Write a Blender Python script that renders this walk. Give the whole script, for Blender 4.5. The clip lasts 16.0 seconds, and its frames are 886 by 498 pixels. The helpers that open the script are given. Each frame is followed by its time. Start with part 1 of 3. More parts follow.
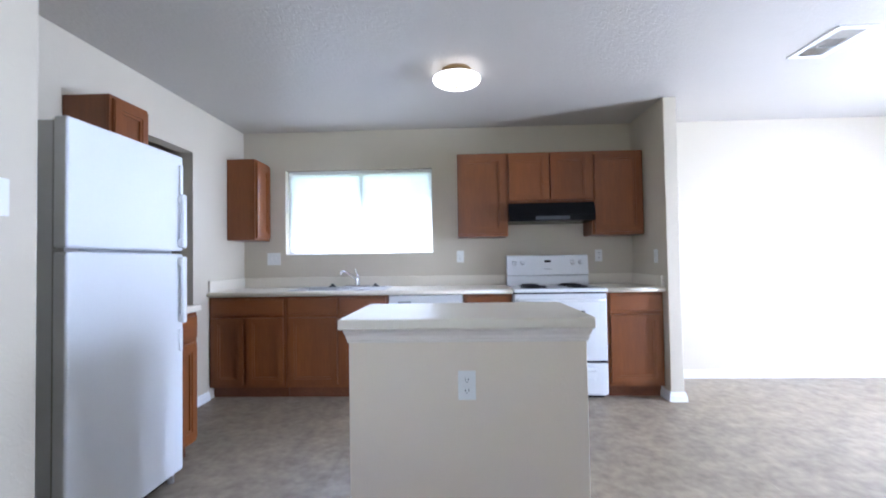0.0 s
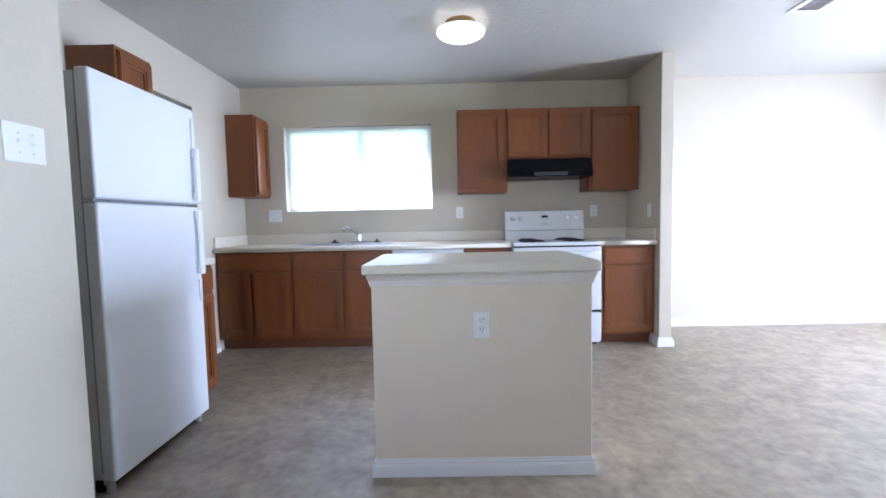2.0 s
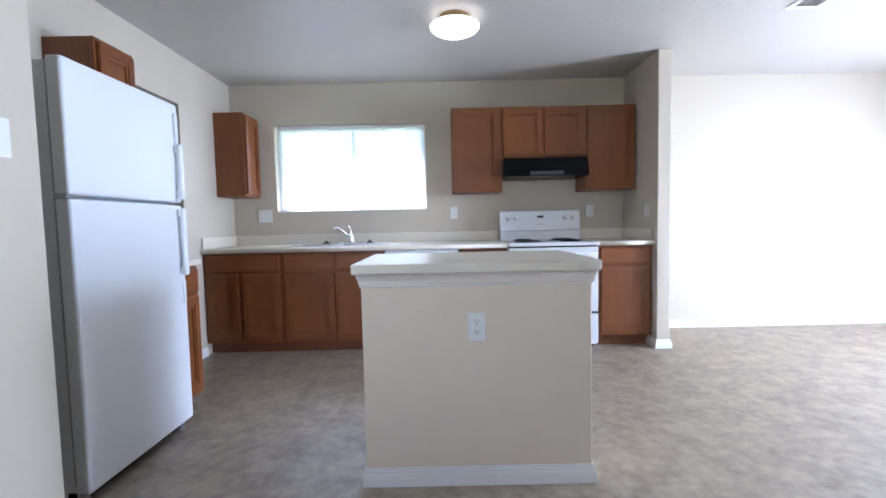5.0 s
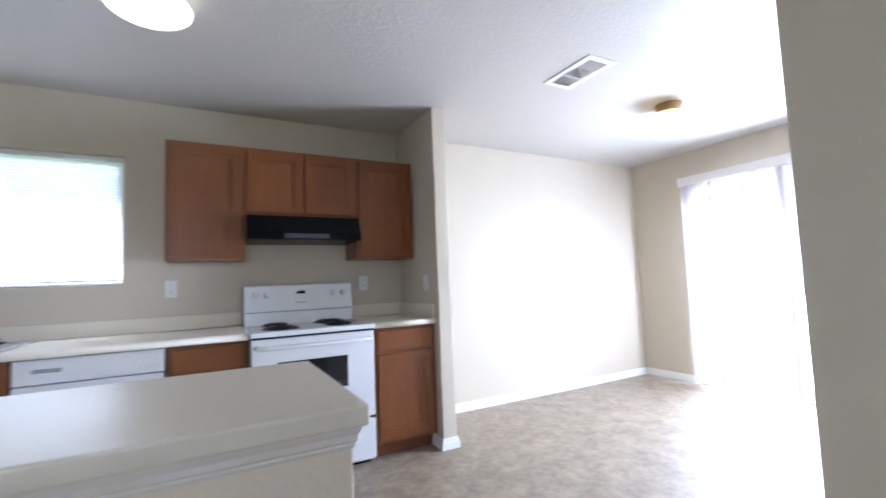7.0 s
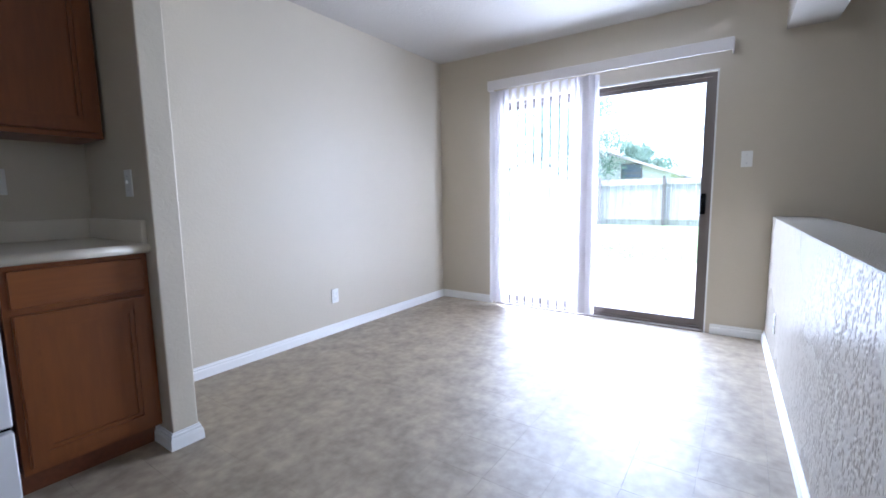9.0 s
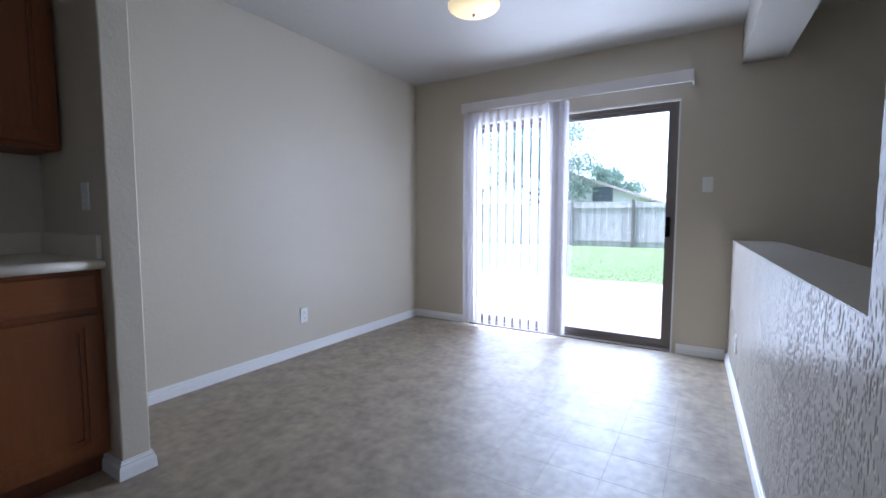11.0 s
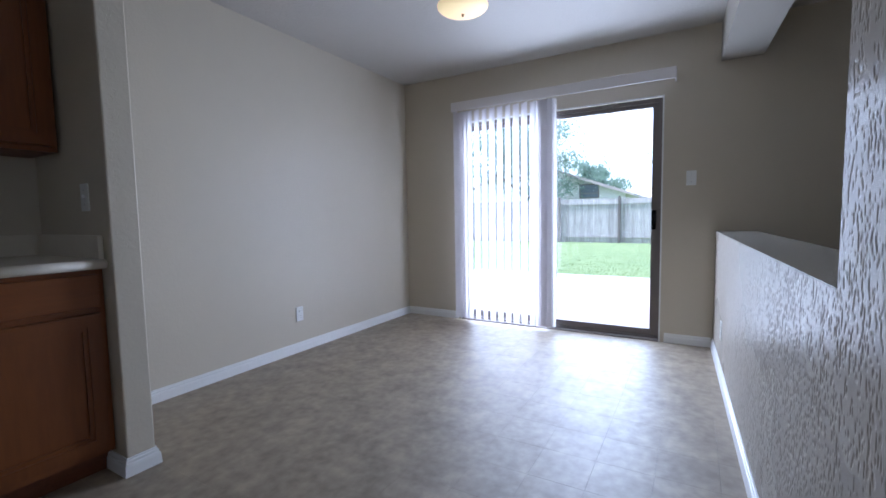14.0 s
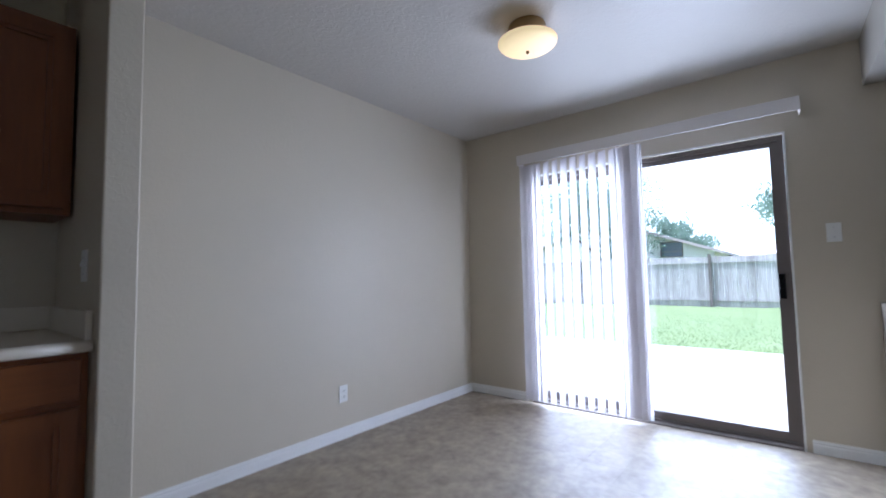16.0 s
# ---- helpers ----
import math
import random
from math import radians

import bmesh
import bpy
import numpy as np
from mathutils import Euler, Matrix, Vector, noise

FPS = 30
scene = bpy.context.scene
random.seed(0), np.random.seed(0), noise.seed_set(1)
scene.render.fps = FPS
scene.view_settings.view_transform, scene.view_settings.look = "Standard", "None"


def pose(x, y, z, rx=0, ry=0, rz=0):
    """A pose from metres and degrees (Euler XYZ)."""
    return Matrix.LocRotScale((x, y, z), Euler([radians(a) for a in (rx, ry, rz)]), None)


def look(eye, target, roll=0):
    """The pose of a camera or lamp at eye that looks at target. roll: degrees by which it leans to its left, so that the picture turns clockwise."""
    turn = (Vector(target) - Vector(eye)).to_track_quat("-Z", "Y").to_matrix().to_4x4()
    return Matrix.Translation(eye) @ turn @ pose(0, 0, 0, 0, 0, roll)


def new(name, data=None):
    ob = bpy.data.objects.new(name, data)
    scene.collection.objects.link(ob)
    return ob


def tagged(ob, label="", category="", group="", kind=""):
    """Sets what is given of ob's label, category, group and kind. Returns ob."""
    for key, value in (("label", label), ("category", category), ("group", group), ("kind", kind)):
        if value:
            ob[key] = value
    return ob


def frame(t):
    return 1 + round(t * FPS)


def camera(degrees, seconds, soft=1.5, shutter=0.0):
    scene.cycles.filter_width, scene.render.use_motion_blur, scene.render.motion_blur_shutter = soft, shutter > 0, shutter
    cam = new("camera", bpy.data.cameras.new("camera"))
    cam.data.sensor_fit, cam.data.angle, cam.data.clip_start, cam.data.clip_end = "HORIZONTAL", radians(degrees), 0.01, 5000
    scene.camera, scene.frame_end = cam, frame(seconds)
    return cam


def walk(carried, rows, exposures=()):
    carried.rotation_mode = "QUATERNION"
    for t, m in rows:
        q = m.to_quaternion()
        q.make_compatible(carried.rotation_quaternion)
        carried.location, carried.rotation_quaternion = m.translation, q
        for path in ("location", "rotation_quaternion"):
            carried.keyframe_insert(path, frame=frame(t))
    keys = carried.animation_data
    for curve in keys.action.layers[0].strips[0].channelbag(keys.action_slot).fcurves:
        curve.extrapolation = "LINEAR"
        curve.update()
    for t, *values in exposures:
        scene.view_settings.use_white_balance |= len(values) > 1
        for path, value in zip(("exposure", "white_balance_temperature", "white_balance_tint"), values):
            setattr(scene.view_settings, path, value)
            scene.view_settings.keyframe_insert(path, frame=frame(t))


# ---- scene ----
PATH = [
    (0, (0.015, -4.268, 1.166), (-0.063, -2.27, 1.216), -0.9),
    (0.5, (-0.043, -4.232, 1.125), (-0.023, -2.237, 0.987), -0.6),
    (1, (-0.093, -4.28, 1.112), (-0.086, -2.296, 0.864), -0.1),
    (1.5, (-0.103, -4.342, 1.119), (-0.08, -2.349, 0.954), -1.7),
    (2, (-0.102, -4.376, 1.117), (-0.127, -2.381, 0.987), -1.2),
    (2.5, (-0.092, -4.386, 1.119), (-0.111, -2.389, 1.025), -1.4),
    (3, (-0.102, -4.378, 1.118), (-0.122, -2.382, 1.003), -1.0),
    (3.5, (-0.11, -4.368, 1.109), (-0.128, -2.372, 0.975), -1.1),
    (6, (-0.051, -4.06, 1.097), (0.004, -2.062, 1.026), -1.6),
    (6.5, (0.114, -3.759, 1.146), (0.56, -1.811, 1.233), -0.5),
    (7, (0.242, -3.458, 1.179), (1.193, -1.705, 1.326), -2.2),
    (7.5, (0.42, -3.186, 1.115), (1.599, -1.574, 1.217), -2.5),
    (8, (0.632, -2.936, 1.126), (1.971, -1.452, 1.191), -1.3),
    (8.5, (0.782, -2.769, 1.11), (2.352, -1.53, 1.078), -0.8),
    (9, (0.899, -2.703, 1.089), (2.53, -1.57, 0.851), -0.9),
    (9.5, (0.973, -2.687, 1.079), (2.608, -1.551, 0.882), -1.4),
    (10, (0.955, -2.695, 1.088), (2.632, -1.62, 0.914), 0.1),
    (12.5, (0.875, -2.745, 1.075), (2.599, -1.742, 0.932), -1.1),
    (13, (0.855, -2.739, 1.069), (2.587, -1.751, 0.912), -1.4),
    (13.5, (0.845, -2.744, 1.074), (2.574, -1.75, 0.925), -1.2),
    (14, (0.85, -2.722, 1.065), (2.576, -1.723, 0.914), -1.0),
    (14.5, (0.88, -2.727, 1.077), (2.602, -1.719, 0.955), -0.7),
    (15, (0.95, -2.737, 1.081), (2.662, -1.705, 1.005), -0.8),
    (15.5, (1.082, -2.673, 1.084), (2.668, -1.455, 1.089), 0.5),
    (16, (1.284, -2.503, 1.103), (2.835, -1.248, 1.234), -1.1),
]
cam = camera(91.3, 16.0, soft=1.6, shutter=0.4)
walk(cam, [(t, look(eye, aim, roll)) for t, eye, aim, roll in PATH],
     exposures=[(t, e + 3.85, k, 19) for t, e, k in (
         (0, -0.33, 5120), (3.5, -0.38, 5120), (6.5, -0.42, 5280), (7.5, -0.85, 5300), (8.0, -1.05, 5250), (8.5, -1.28, 5200),
         (9.0, -1.6, 5180), (10.0, -2.08, 5120), (12.5, -2.57, 5140), (15.0, -2.57, 5140), (16.0, -2.52, 5200))])

# ---- light ----
world = bpy.data.worlds.new("sky")
scene.world = world
world.use_nodes = True
wn = world.node_tree
bg = wn.nodes["Background"]
sky = wn.nodes.new("ShaderNodeTexSky")
sky.sky_type, sky.sun_disc = "NISHITA", False
sky.sun_elevation, sky.sun_rotation = radians(74), radians(-36)
sky.air_density, sky.dust_density = 1.0, 3.0
bg.inputs[1].default_value = 0.15
wn.links.new(sky.outputs[0], bg.inputs[0])

sun = new("sun", bpy.data.lights.new("sun", "SUN"))
sun.data.energy, sun.data.angle, sun.data.color = 4.2, radians(15), (1.0, 0.97, 0.93)
sun.matrix_world = look((-5, 7, 30), (0, 0, 0))


def area(name, m, w, h, power, colour):
    ob = new(name, bpy.data.lights.new(name, "AREA"))
    ob.data.shape, ob.data.size, ob.data.size_y = "RECTANGLE", w, h
    ob.data.energy, ob.data.color = power, colour
    ob.matrix_world = m
    return ob


SOUTH_Y = -5.7
# daylight standing in the door and kitchen window, then fill from behind
area("door_daylight", look((4.86, -1.58, 0.98), (0, -1.58, 0.98)), 1.75, 1.88, 44, (0.87, 0.94, 1.0))
area("window_daylight", look((-0.97, 0.02, 1.66), (-0.97, -3, 1.2)), 1.4, 0.8, 0.7, (0.9, 0.95, 1.0))
# warm fill added in an unseen, invented opening to brighten the island front
area("hall_fill", look((-0.85, SOUTH_Y + 0.02, 1.65), (-0.5, 0, 1.1)), 1.0, 0.9, 0.95, (1.0, 0.90, 0.78))


# ---- materials ----
def mat(name, colour, rough=0.6, metal=0.0, spec=0.5, second=None, scale=3.0, fine=60.0, amount=0.5, bump=0.0, bump_scale=120.0,
        random_tint=0.0, rough_var=0.08, stretch=(1, 1, 1), coat=0.0, whole=False):
    """A painted, plastic, metal or stone surface: two-scale tone variation, fine relief, uneven gloss."""
    m = bpy.data.materials.new(name)
    m.use_nodes = True
    t = m.node_tree
    n, l = t.nodes, t.links
    b = n["Principled BSDF"]
    b.inputs["Metallic"].default_value = metal
    b.inputs["Specular IOR Level"].default_value = spec
    b.inputs["Coat Weight"].default_value = coat
    co = n.new("ShaderNodeTexCoord")
    mp = n.new("ShaderNodeMapping")
    mp.inputs["Scale"].default_value = stretch
    l.new(n.new("ShaderNodeNewGeometry").outputs["Position"] if whole else co.outputs["Object"], mp.inputs["Vector"])
    a = n.new("ShaderNodeTexNoise")
    a.inputs["Scale"].default_value, a.inputs["Detail"].default_value = scale, 4
    f = n.new("ShaderNodeTexNoise")
    f.inputs["Scale"].default_value, f.inputs["Detail"].default_value = fine, 3
    l.new(mp.outputs[0], a.inputs["Vector"])
    l.new(mp.outputs[0], f.inputs["Vector"])
    av = n.new("ShaderNodeMath")
    av.operation = "ADD"
    l.new(a.outputs[0], av.inputs[0])
    l.new(f.outputs[0], av.inputs[1])
    mr = n.new("ShaderNodeMapRange")
    mr.inputs["From Min"].default_value, mr.inputs["From Max"].default_value = 0.7, 1.3
    mr.inputs["To Max"].default_value = amount
    l.new(av.outputs[0], mr.inputs["Value"])
    mix = n.new("ShaderNodeMix")
    mix.data_type = "RGBA"
    second = second or tuple(c * 0.86 for c in colour)
    mix.inputs["A"].default_value, mix.inputs["B"].default_value = (*colour, 1), (*second, 1)
    l.new(mr.outputs[0], mix.inputs["Factor"])
    out = mix.outputs["Result"]
    if random_tint:
        info, hsv, rr = n.new("ShaderNodeObjectInfo"), n.new("ShaderNodeHueSaturation"), n.new("ShaderNodeMapRange")
        rr.inputs["To Min"].default_value, rr.inputs["To Max"].default_value = 1 - random_tint, 1 + random_tint
        l.new(info.outputs["Random"], rr.inputs["Value"])
        l.new(rr.outputs[0], hsv.inputs["Value"])
        l.new(out, hsv.inputs["Color"])
        out = hsv.outputs[0]
    l.new(out, b.inputs["Base Color"])
    rv = n.new("ShaderNodeMapRange")
    rv.inputs["To Min"].default_value, rv.inputs["To Max"].default_value = max(0.02, rough - rough_var), min(1, rough + rough_var)
    l.new(a.outputs[0], rv.inputs["Value"])
    l.new(rv.outputs[0], b.inputs["Roughness"])
    if bump:
        bn, bp = n.new("ShaderNodeTexNoise"), n.new("ShaderNodeBump")
        bn.inputs["Scale"].default_value, bn.inputs["Detail"].default_value = bump_scale, 2
        bp.inputs["Strength"].default_value, bp.inputs["Distance"].default_value = bump, 0.002
        l.new(mp.outputs[0], bn.inputs["Vector"])
        l.new(bn.outputs[0], bp.inputs["Height"])
        l.new(bp.outputs[0], b.inputs["Normal"])
    return m


def knockdown(name, colour, rough, size, depth, low=0.46, high=0.56, tall=1.0, spec=0.12):
    """Drywall paint over a trowelled, flattened splatter texture."""
    m = mat(name, colour, rough=rough, scale=0.8, fine=9.0, amount=0.25, second=tuple(c * 0.93 for c in colour), spec=spec)
    t = m.node_tree
    n, l = t.nodes, t.links
    b = n["Principled BSDF"]
    co = n.new("ShaderNodeTexCoord")
    a = n.new("ShaderNodeTexNoise")
    a.inputs["Scale"].default_value, a.inputs["Detail"].default_value, a.inputs["Distortion"].default_value = size, 3, 0.6
    r = n.new("ShaderNodeMapRange")
    r.interpolation_type = "SMOOTHSTEP"
    r.inputs["From Min"].default_value, r.inputs["From Max"].default_value = low, high
    bp = n.new("ShaderNodeBump")
    bp.inputs["Strength"].default_value, bp.inputs["Distance"].default_value = 1.0, depth
    mp = n.new("ShaderNodeMapping")
    mp.inputs["Scale"].default_value = (1, 1, tall)
    l.new(co.outputs["Object"], mp.inputs["Vector"])
    l.new(mp.outputs[0], a.inputs["Vector"])
    l.new(a.outputs[0], r.inputs["Value"])
    l.new(r.outputs[0], bp.inputs["Height"])
    l.new(bp.outputs[0], b.inputs["Normal"])
    return m


def glass(name, tint=(1, 1, 1)):
    m = bpy.data.materials.new(name)
    m.use_nodes = True
    n, l = m.node_tree.nodes, m.node_tree.links
    n.remove(n["Principled BSDF"])
    tr, gl, mx, fr = (n.new(k) for k in ("ShaderNodeBsdfTransparent", "ShaderNodeBsdfGlossy", "ShaderNodeMixShader", "ShaderNodeFresnel"))
    tr.inputs[0].default_value = (*tint, 1)
    gl.inputs["Roughness"].default_value = 0.02
    l.new(fr.outputs[0], mx.inputs[0])
    l.new(tr.outputs[0], mx.inputs[1])
    l.new(gl.outputs[0], mx.inputs[2])
    l.new(mx.outputs[0], n["Material Output"].inputs[0])
    return m


def cloth(name, colour, through_share, rough=0.6):
    """Thin vinyl or leaf that lets light through."""
    m = bpy.data.materials.new(name)
    m.use_nodes = True
    n, l = m.node_tree.nodes, m.node_tree.links
    b = n["Principled BSDF"]
    b.inputs["Roughness"].default_value = rough
    co, a, mx = n.new("ShaderNodeTexCoord"), n.new("ShaderNodeTexNoise"), n.new("ShaderNodeMix")
    a.inputs["Scale"].default_value = 6
    mx.data_type = "RGBA"
    mx.inputs["A"].default_value, mx.inputs["B"].default_value = (*colour, 1), (*[c * 0.85 for c in colour], 1)
    l.new(co.outputs["Object"], a.inputs["Vector"])
    l.new(a.outputs[0], mx.inputs["Factor"])
    l.new(mx.outputs["Result"], b.inputs["Base Color"])
    tl, ms = n.new("ShaderNodeBsdfTranslucent"), n.new("ShaderNodeMixShader")
    l.new(mx.outputs["Result"], tl.inputs[0])
    ms.inputs[0].default_value = through_share
    l.new(b.outputs[0], ms.inputs[1])
    l.new(tl.outputs[0], ms.inputs[2])
    l.new(ms.outputs[0], n["Material Output"].inputs[0])
    return m


def glow(name, colour, strength):
    m = bpy.data.materials.new(name)
    m.use_nodes = True
    b = m.node_tree.nodes["Principled BSDF"]
    b.inputs["Base Color"].default_value = (*colour, 1)
    b.inputs["Emission Color"].default_value = (*colour, 1)
    b.inputs["Emission Strength"].default_value = strength
    return m


def wood(name, colour, dark, rough=0.38, along=(1, 1, 0.12)):
    return mat(name, colour, rough=rough, second=dark, scale=7, fine=60, amount=0.7, stretch=along, bump=0.08, bump_scale=90, random_tint=0.06, spec=0.5)


WALL = knockdown("wall_paint", (0.59, 0.53, 0.42), 0.43, 45, 0.0002, spec=0.36)
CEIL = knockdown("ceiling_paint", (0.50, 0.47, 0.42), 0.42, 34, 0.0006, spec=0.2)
GLOSSWALL = knockdown("semigloss_wall_paint", (0.47, 0.435, 0.37), 0.2, 150, 0.0055, 0.41, 0.47, 0.42, 0.015)
PLASTER = mat("semigloss_plaster_relief", (0.40, 0.36, 0.30), rough=0.27, spec=0.013, scale=0.8, fine=9.0, amount=0.25, second=(0.37, 0.335, 0.28))
TRIM = mat("trim_paint", (0.82, 0.82, 0.80), rough=0.35, amount=0.3, scale=2)
CREAM = mat("cream_trim_paint", (0.76, 0.70, 0.62), rough=0.4, amount=0.25, scale=2)
ISLAND = knockdown("island_paint", (0.77, 0.68, 0.55), 0.55, 60, 0.0002)
LAMINATE = mat("cream_laminate", (0.74, 0.68, 0.565), rough=0.38, scale=3, fine=260, amount=0.25, second=(0.67, 0.61, 0.50))
WOOD = wood("cabinet_wood", (0.205, 0.064, 0.0125), (0.145, 0.042, 0.009))
WOODX = wood("cabinet_wood_crosswise", (0.205, 0.064, 0.0125), (0.145, 0.042, 0.009), along=(0.12, 1, 1))
WOODIN = mat("cabinet_box", (0.17, 0.055, 0.018), rough=0.45, second=(0.11, 0.033, 0.011), amount=1.0, scale=6)
ENAMEL = mat("white_enamel", (0.80, 0.81, 0.82), rough=0.25, amount=0.15, scale=2, coat=0.2)
FRIDGE = mat("white_pebbled_enamel", (0.78, 0.80, 0.82), rough=0.35, amount=0.15, scale=2, bump=0.25, bump_scale=260)
GREYPLASTIC = mat("grey_plastic", (0.35, 0.36, 0.36), rough=0.5)
BLACK = mat("black_enamel", (0.004, 0.004, 0.0045), rough=0.25, amount=0.3, spec=0.12)
RUBBER = mat("dark_rubber", (0.03, 0.03, 0.03), rough=0.7)
# grey of the sheen painted on the black hood
DARKGREY = mat("hood_sheen_grey", (0.05, 0.05, 0.054), rough=0.4)
BLACKGLASS = mat("black_glass", (0.01, 0.01, 0.012), rough=0.06, rough_var=0.03)
COIL = mat("burner_coil", (0.03, 0.03, 0.032), rough=0.45, metal=0.6)
CHROME = mat("chrome", (0.75, 0.75, 0.76), rough=0.12, metal=1.0, rough_var=0.05)
STEEL = mat("brushed_steel", (0.55, 0.55, 0.56), rough=0.3, metal=1.0, stretch=(1, 30, 1))
BRASS = mat("aged_brass", (0.40, 0.28, 0.14), rough=0.35, metal=1.0)
PLATE = mat("white_plate", (0.82, 0.82, 0.79), rough=0.3, amount=0.1)
SLOT = mat("dark_slot", (0.03, 0.03, 0.03), rough=0.6)
BRONZE = mat("bronze_aluminium", (0.19, 0.165, 0.15), rough=0.45, metal=0.3)
HAZE = glow("sky_haze", (0.90, 0.95, 1.0), 0.37)
GLASS = glass("window_glass")
VANE = cloth("vertical_vane_vinyl", (0.70, 0.67, 0.67), 0.4)
SLAT = cloth("mini_slat", (0.85, 0.85, 0.84), 0.35, 0.4)
VALANCE = mat("valance_vinyl", (0.76, 0.73, 0.72), rough=0.4, amount=0.2)
BOWL = glow("lit_frosted_glass", (1.0, 0.76, 0.36), 0.24)
BOWLK = glow("lit_white_glass", (1.0, 0.93, 0.78), 0.3)
FLOOR = mat("vinyl_tile", (0.41, 0.34, 0.245), rough=0.5, spec=1.0, second=(0.20, 0.163, 0.115), scale=6.5, fine=19, amount=0.9, bump=0.10, bump_scale=22, random_tint=0.012, rough_var=0.03, whole=True)
JOINT = mat("tile_joint", (0.30, 0.275, 0.24), rough=0.6)
CONCRETE = mat("patio_concrete", (0.52, 0.50, 0.46), rough=0.85, scale=1.2, fine=40, amount=0.6, bump=0.4)
LAWN = mat("lawn", (0.17, 0.23, 0.10), rough=0.9, second=(0.12, 0.18, 0.07), scale=0.7, fine=30, amount=1.0, bump=0.8, bump_scale=60)
GRASS = cloth("grass_blade", (0.19, 0.27, 0.11), 0.4)
FENCE = mat("weathered_cedar", (0.5, 0.485, 0.475), rough=0.85, second=(0.26, 0.245, 0.235), scale=3, fine=30, amount=1.0, stretch=(1, 1, 0.08), bump=0.5, random_tint=0.12, whole=True)
POSTWOOD = mat("dark_post_wood", (0.20, 0.18, 0.165), rough=0.85, second=(0.12, 0.105, 0.095), amount=1.0, stretch=(1, 1, 0.1))
LEAF = cloth("tree_leaf", (0.24, 0.34, 0.26), 0.4)
BARK = mat("bark", (0.13, 0.10, 0.075), rough=0.9, bump=0.8, bump_scale=20)
SIDING = mat("pale_siding", (0.80, 0.79, 0.77), rough=0.8, amount=0.4)
SHINGLE = mat("shingle_roof", (0.5, 0.44, 0.41), rough=0.9, amount=1.0, fine=12, scale=2)
DARKPANE = mat("dark_house_glass", (0.14, 0.17, 0.21), rough=0.1)


# ---- mesh helpers ----
def link(name, bm, material, smooth=False):
    me = bpy.data.meshes.new(name)
    bmesh.ops.recalc_face_normals(bm, faces=bm.faces)
    bm.to_mesh(me)
    bm.free()
    if smooth:
        for p in me.polygons:
            p.use_smooth = True
    me.materials.append(material)
    return new(name, me)


def part(name, bm, material, parent, label="", smooth=False):
    ob = link(name, bm, material, smooth)
    ob.parent = parent
    if label:
        ob["label"] = label
    return ob


def structure(name, bm, material, label="", category=""):
    return tagged(link(name, bm, material), label=label, category=category, kind="structure")


def base(name, m, label, category, group="", kind=""):
    ob = new(name)
    ob.empty_display_size = 0.1
    ob.matrix_world = m
    return tagged(ob, label, category, group, kind)


def box(x0, x1, y0, y1, z0, z1, bevel=0.0, seg=2, bm=None):
    own = bm is None
    b = bmesh.new()
    bmesh.ops.create_cube(b, size=1)
    bmesh.ops.scale(b, vec=(abs(x1 - x0), abs(y1 - y0), abs(z1 - z0)), verts=b.verts)
    bmesh.ops.translate(b, vec=((x0 + x1) / 2, (y0 + y1) / 2, (z0 + z1) / 2), verts=b.verts)
    if bevel:
        bmesh.ops.bevel(b, geom=b.edges[:], offset=bevel, segments=seg, profile=0.5, affect="EDGES")
    if own:
        return b
    return join(bm, b)


def join(bm, b):
    me = bpy.data.meshes.new("joined")
    b.to_mesh(me)
    b.free()
    bm.from_mesh(me)
    bpy.data.meshes.remove(me)
    return bm


def slab(axis, c0, c1, a0, a1, b0, b1, holes=()):
    """A plate of thickness c0..c1 along axis, spanning a and b (the other two axes in order), with rectangular holes right through."""
    A = sorted({a0, a1, *(v for h in holes for v in h[:2])})
    B = sorted({b0, b1, *(v for h in holes for v in h[2:])})

    def solid(i, j):
        if not (0 <= i < len(A) - 1 and 0 <= j < len(B) - 1):
            return False
        u, v = (A[i] + A[i + 1]) / 2, (B[j] + B[j + 1]) / 2
        return not any(h[0] < u < h[1] and h[2] < v < h[3] for h in holes)

    bm = bmesh.new()
    cache = {}

    def vert(i, j, c):
        if (i, j, c) not in cache:
            p = [A[i], B[j]]
            p.insert(axis, (c0, c1)[c])
            cache[i, j, c] = bm.verts.new(p)
        return cache[i, j, c]

    for i in range(len(A) - 1):
        for j in range(len(B) - 1):
            if not solid(i, j):
                continue
            for c in (0, 1):
                bm.faces.new([vert(i, j, c), vert(i + 1, j, c), vert(i + 1, j + 1, c), vert(i, j + 1, c)])
            for di, dj, e in ((-1, 0, ((0, 0), (0, 1))), (1, 0, ((1, 0), (1, 1))), (0, -1, ((0, 0), (1, 0))), (0, 1, ((0, 1), (1, 1)))):
                if not solid(i + di, j + dj):
                    (p, q), (r, s) = e
                    bm.faces.new([vert(i + p, j + q, 0), vert(i + r, j + s, 0), vert(i + r, j + s, 1), vert(i + p, j + q, 1)])
    return bm


def lathe(profile, steps=32, close=False):
    """A turned shape about z from (radius, height) pairs."""
    bm = bmesh.new()
    rings = []
    for r, z in profile:
        if r < 1e-5:
            rings.append([bm.verts.new((0, 0, z))])
        else:
            rings.append([bm.verts.new((r * math.cos(2 * math.pi * k / steps), r * math.sin(2 * math.pi * k / steps), z)) for k in range(steps)])
    for a, b in zip(rings, rings[1:]):
        for k in range(steps):
            q = [a[k % len(a)], a[(k + 1) % len(a)], b[(k + 1) % len(b)], b[k % len(b)]]
            q = list(dict.fromkeys(q))
            if len(q) > 2:
                bm.faces.new(q)
    return bm


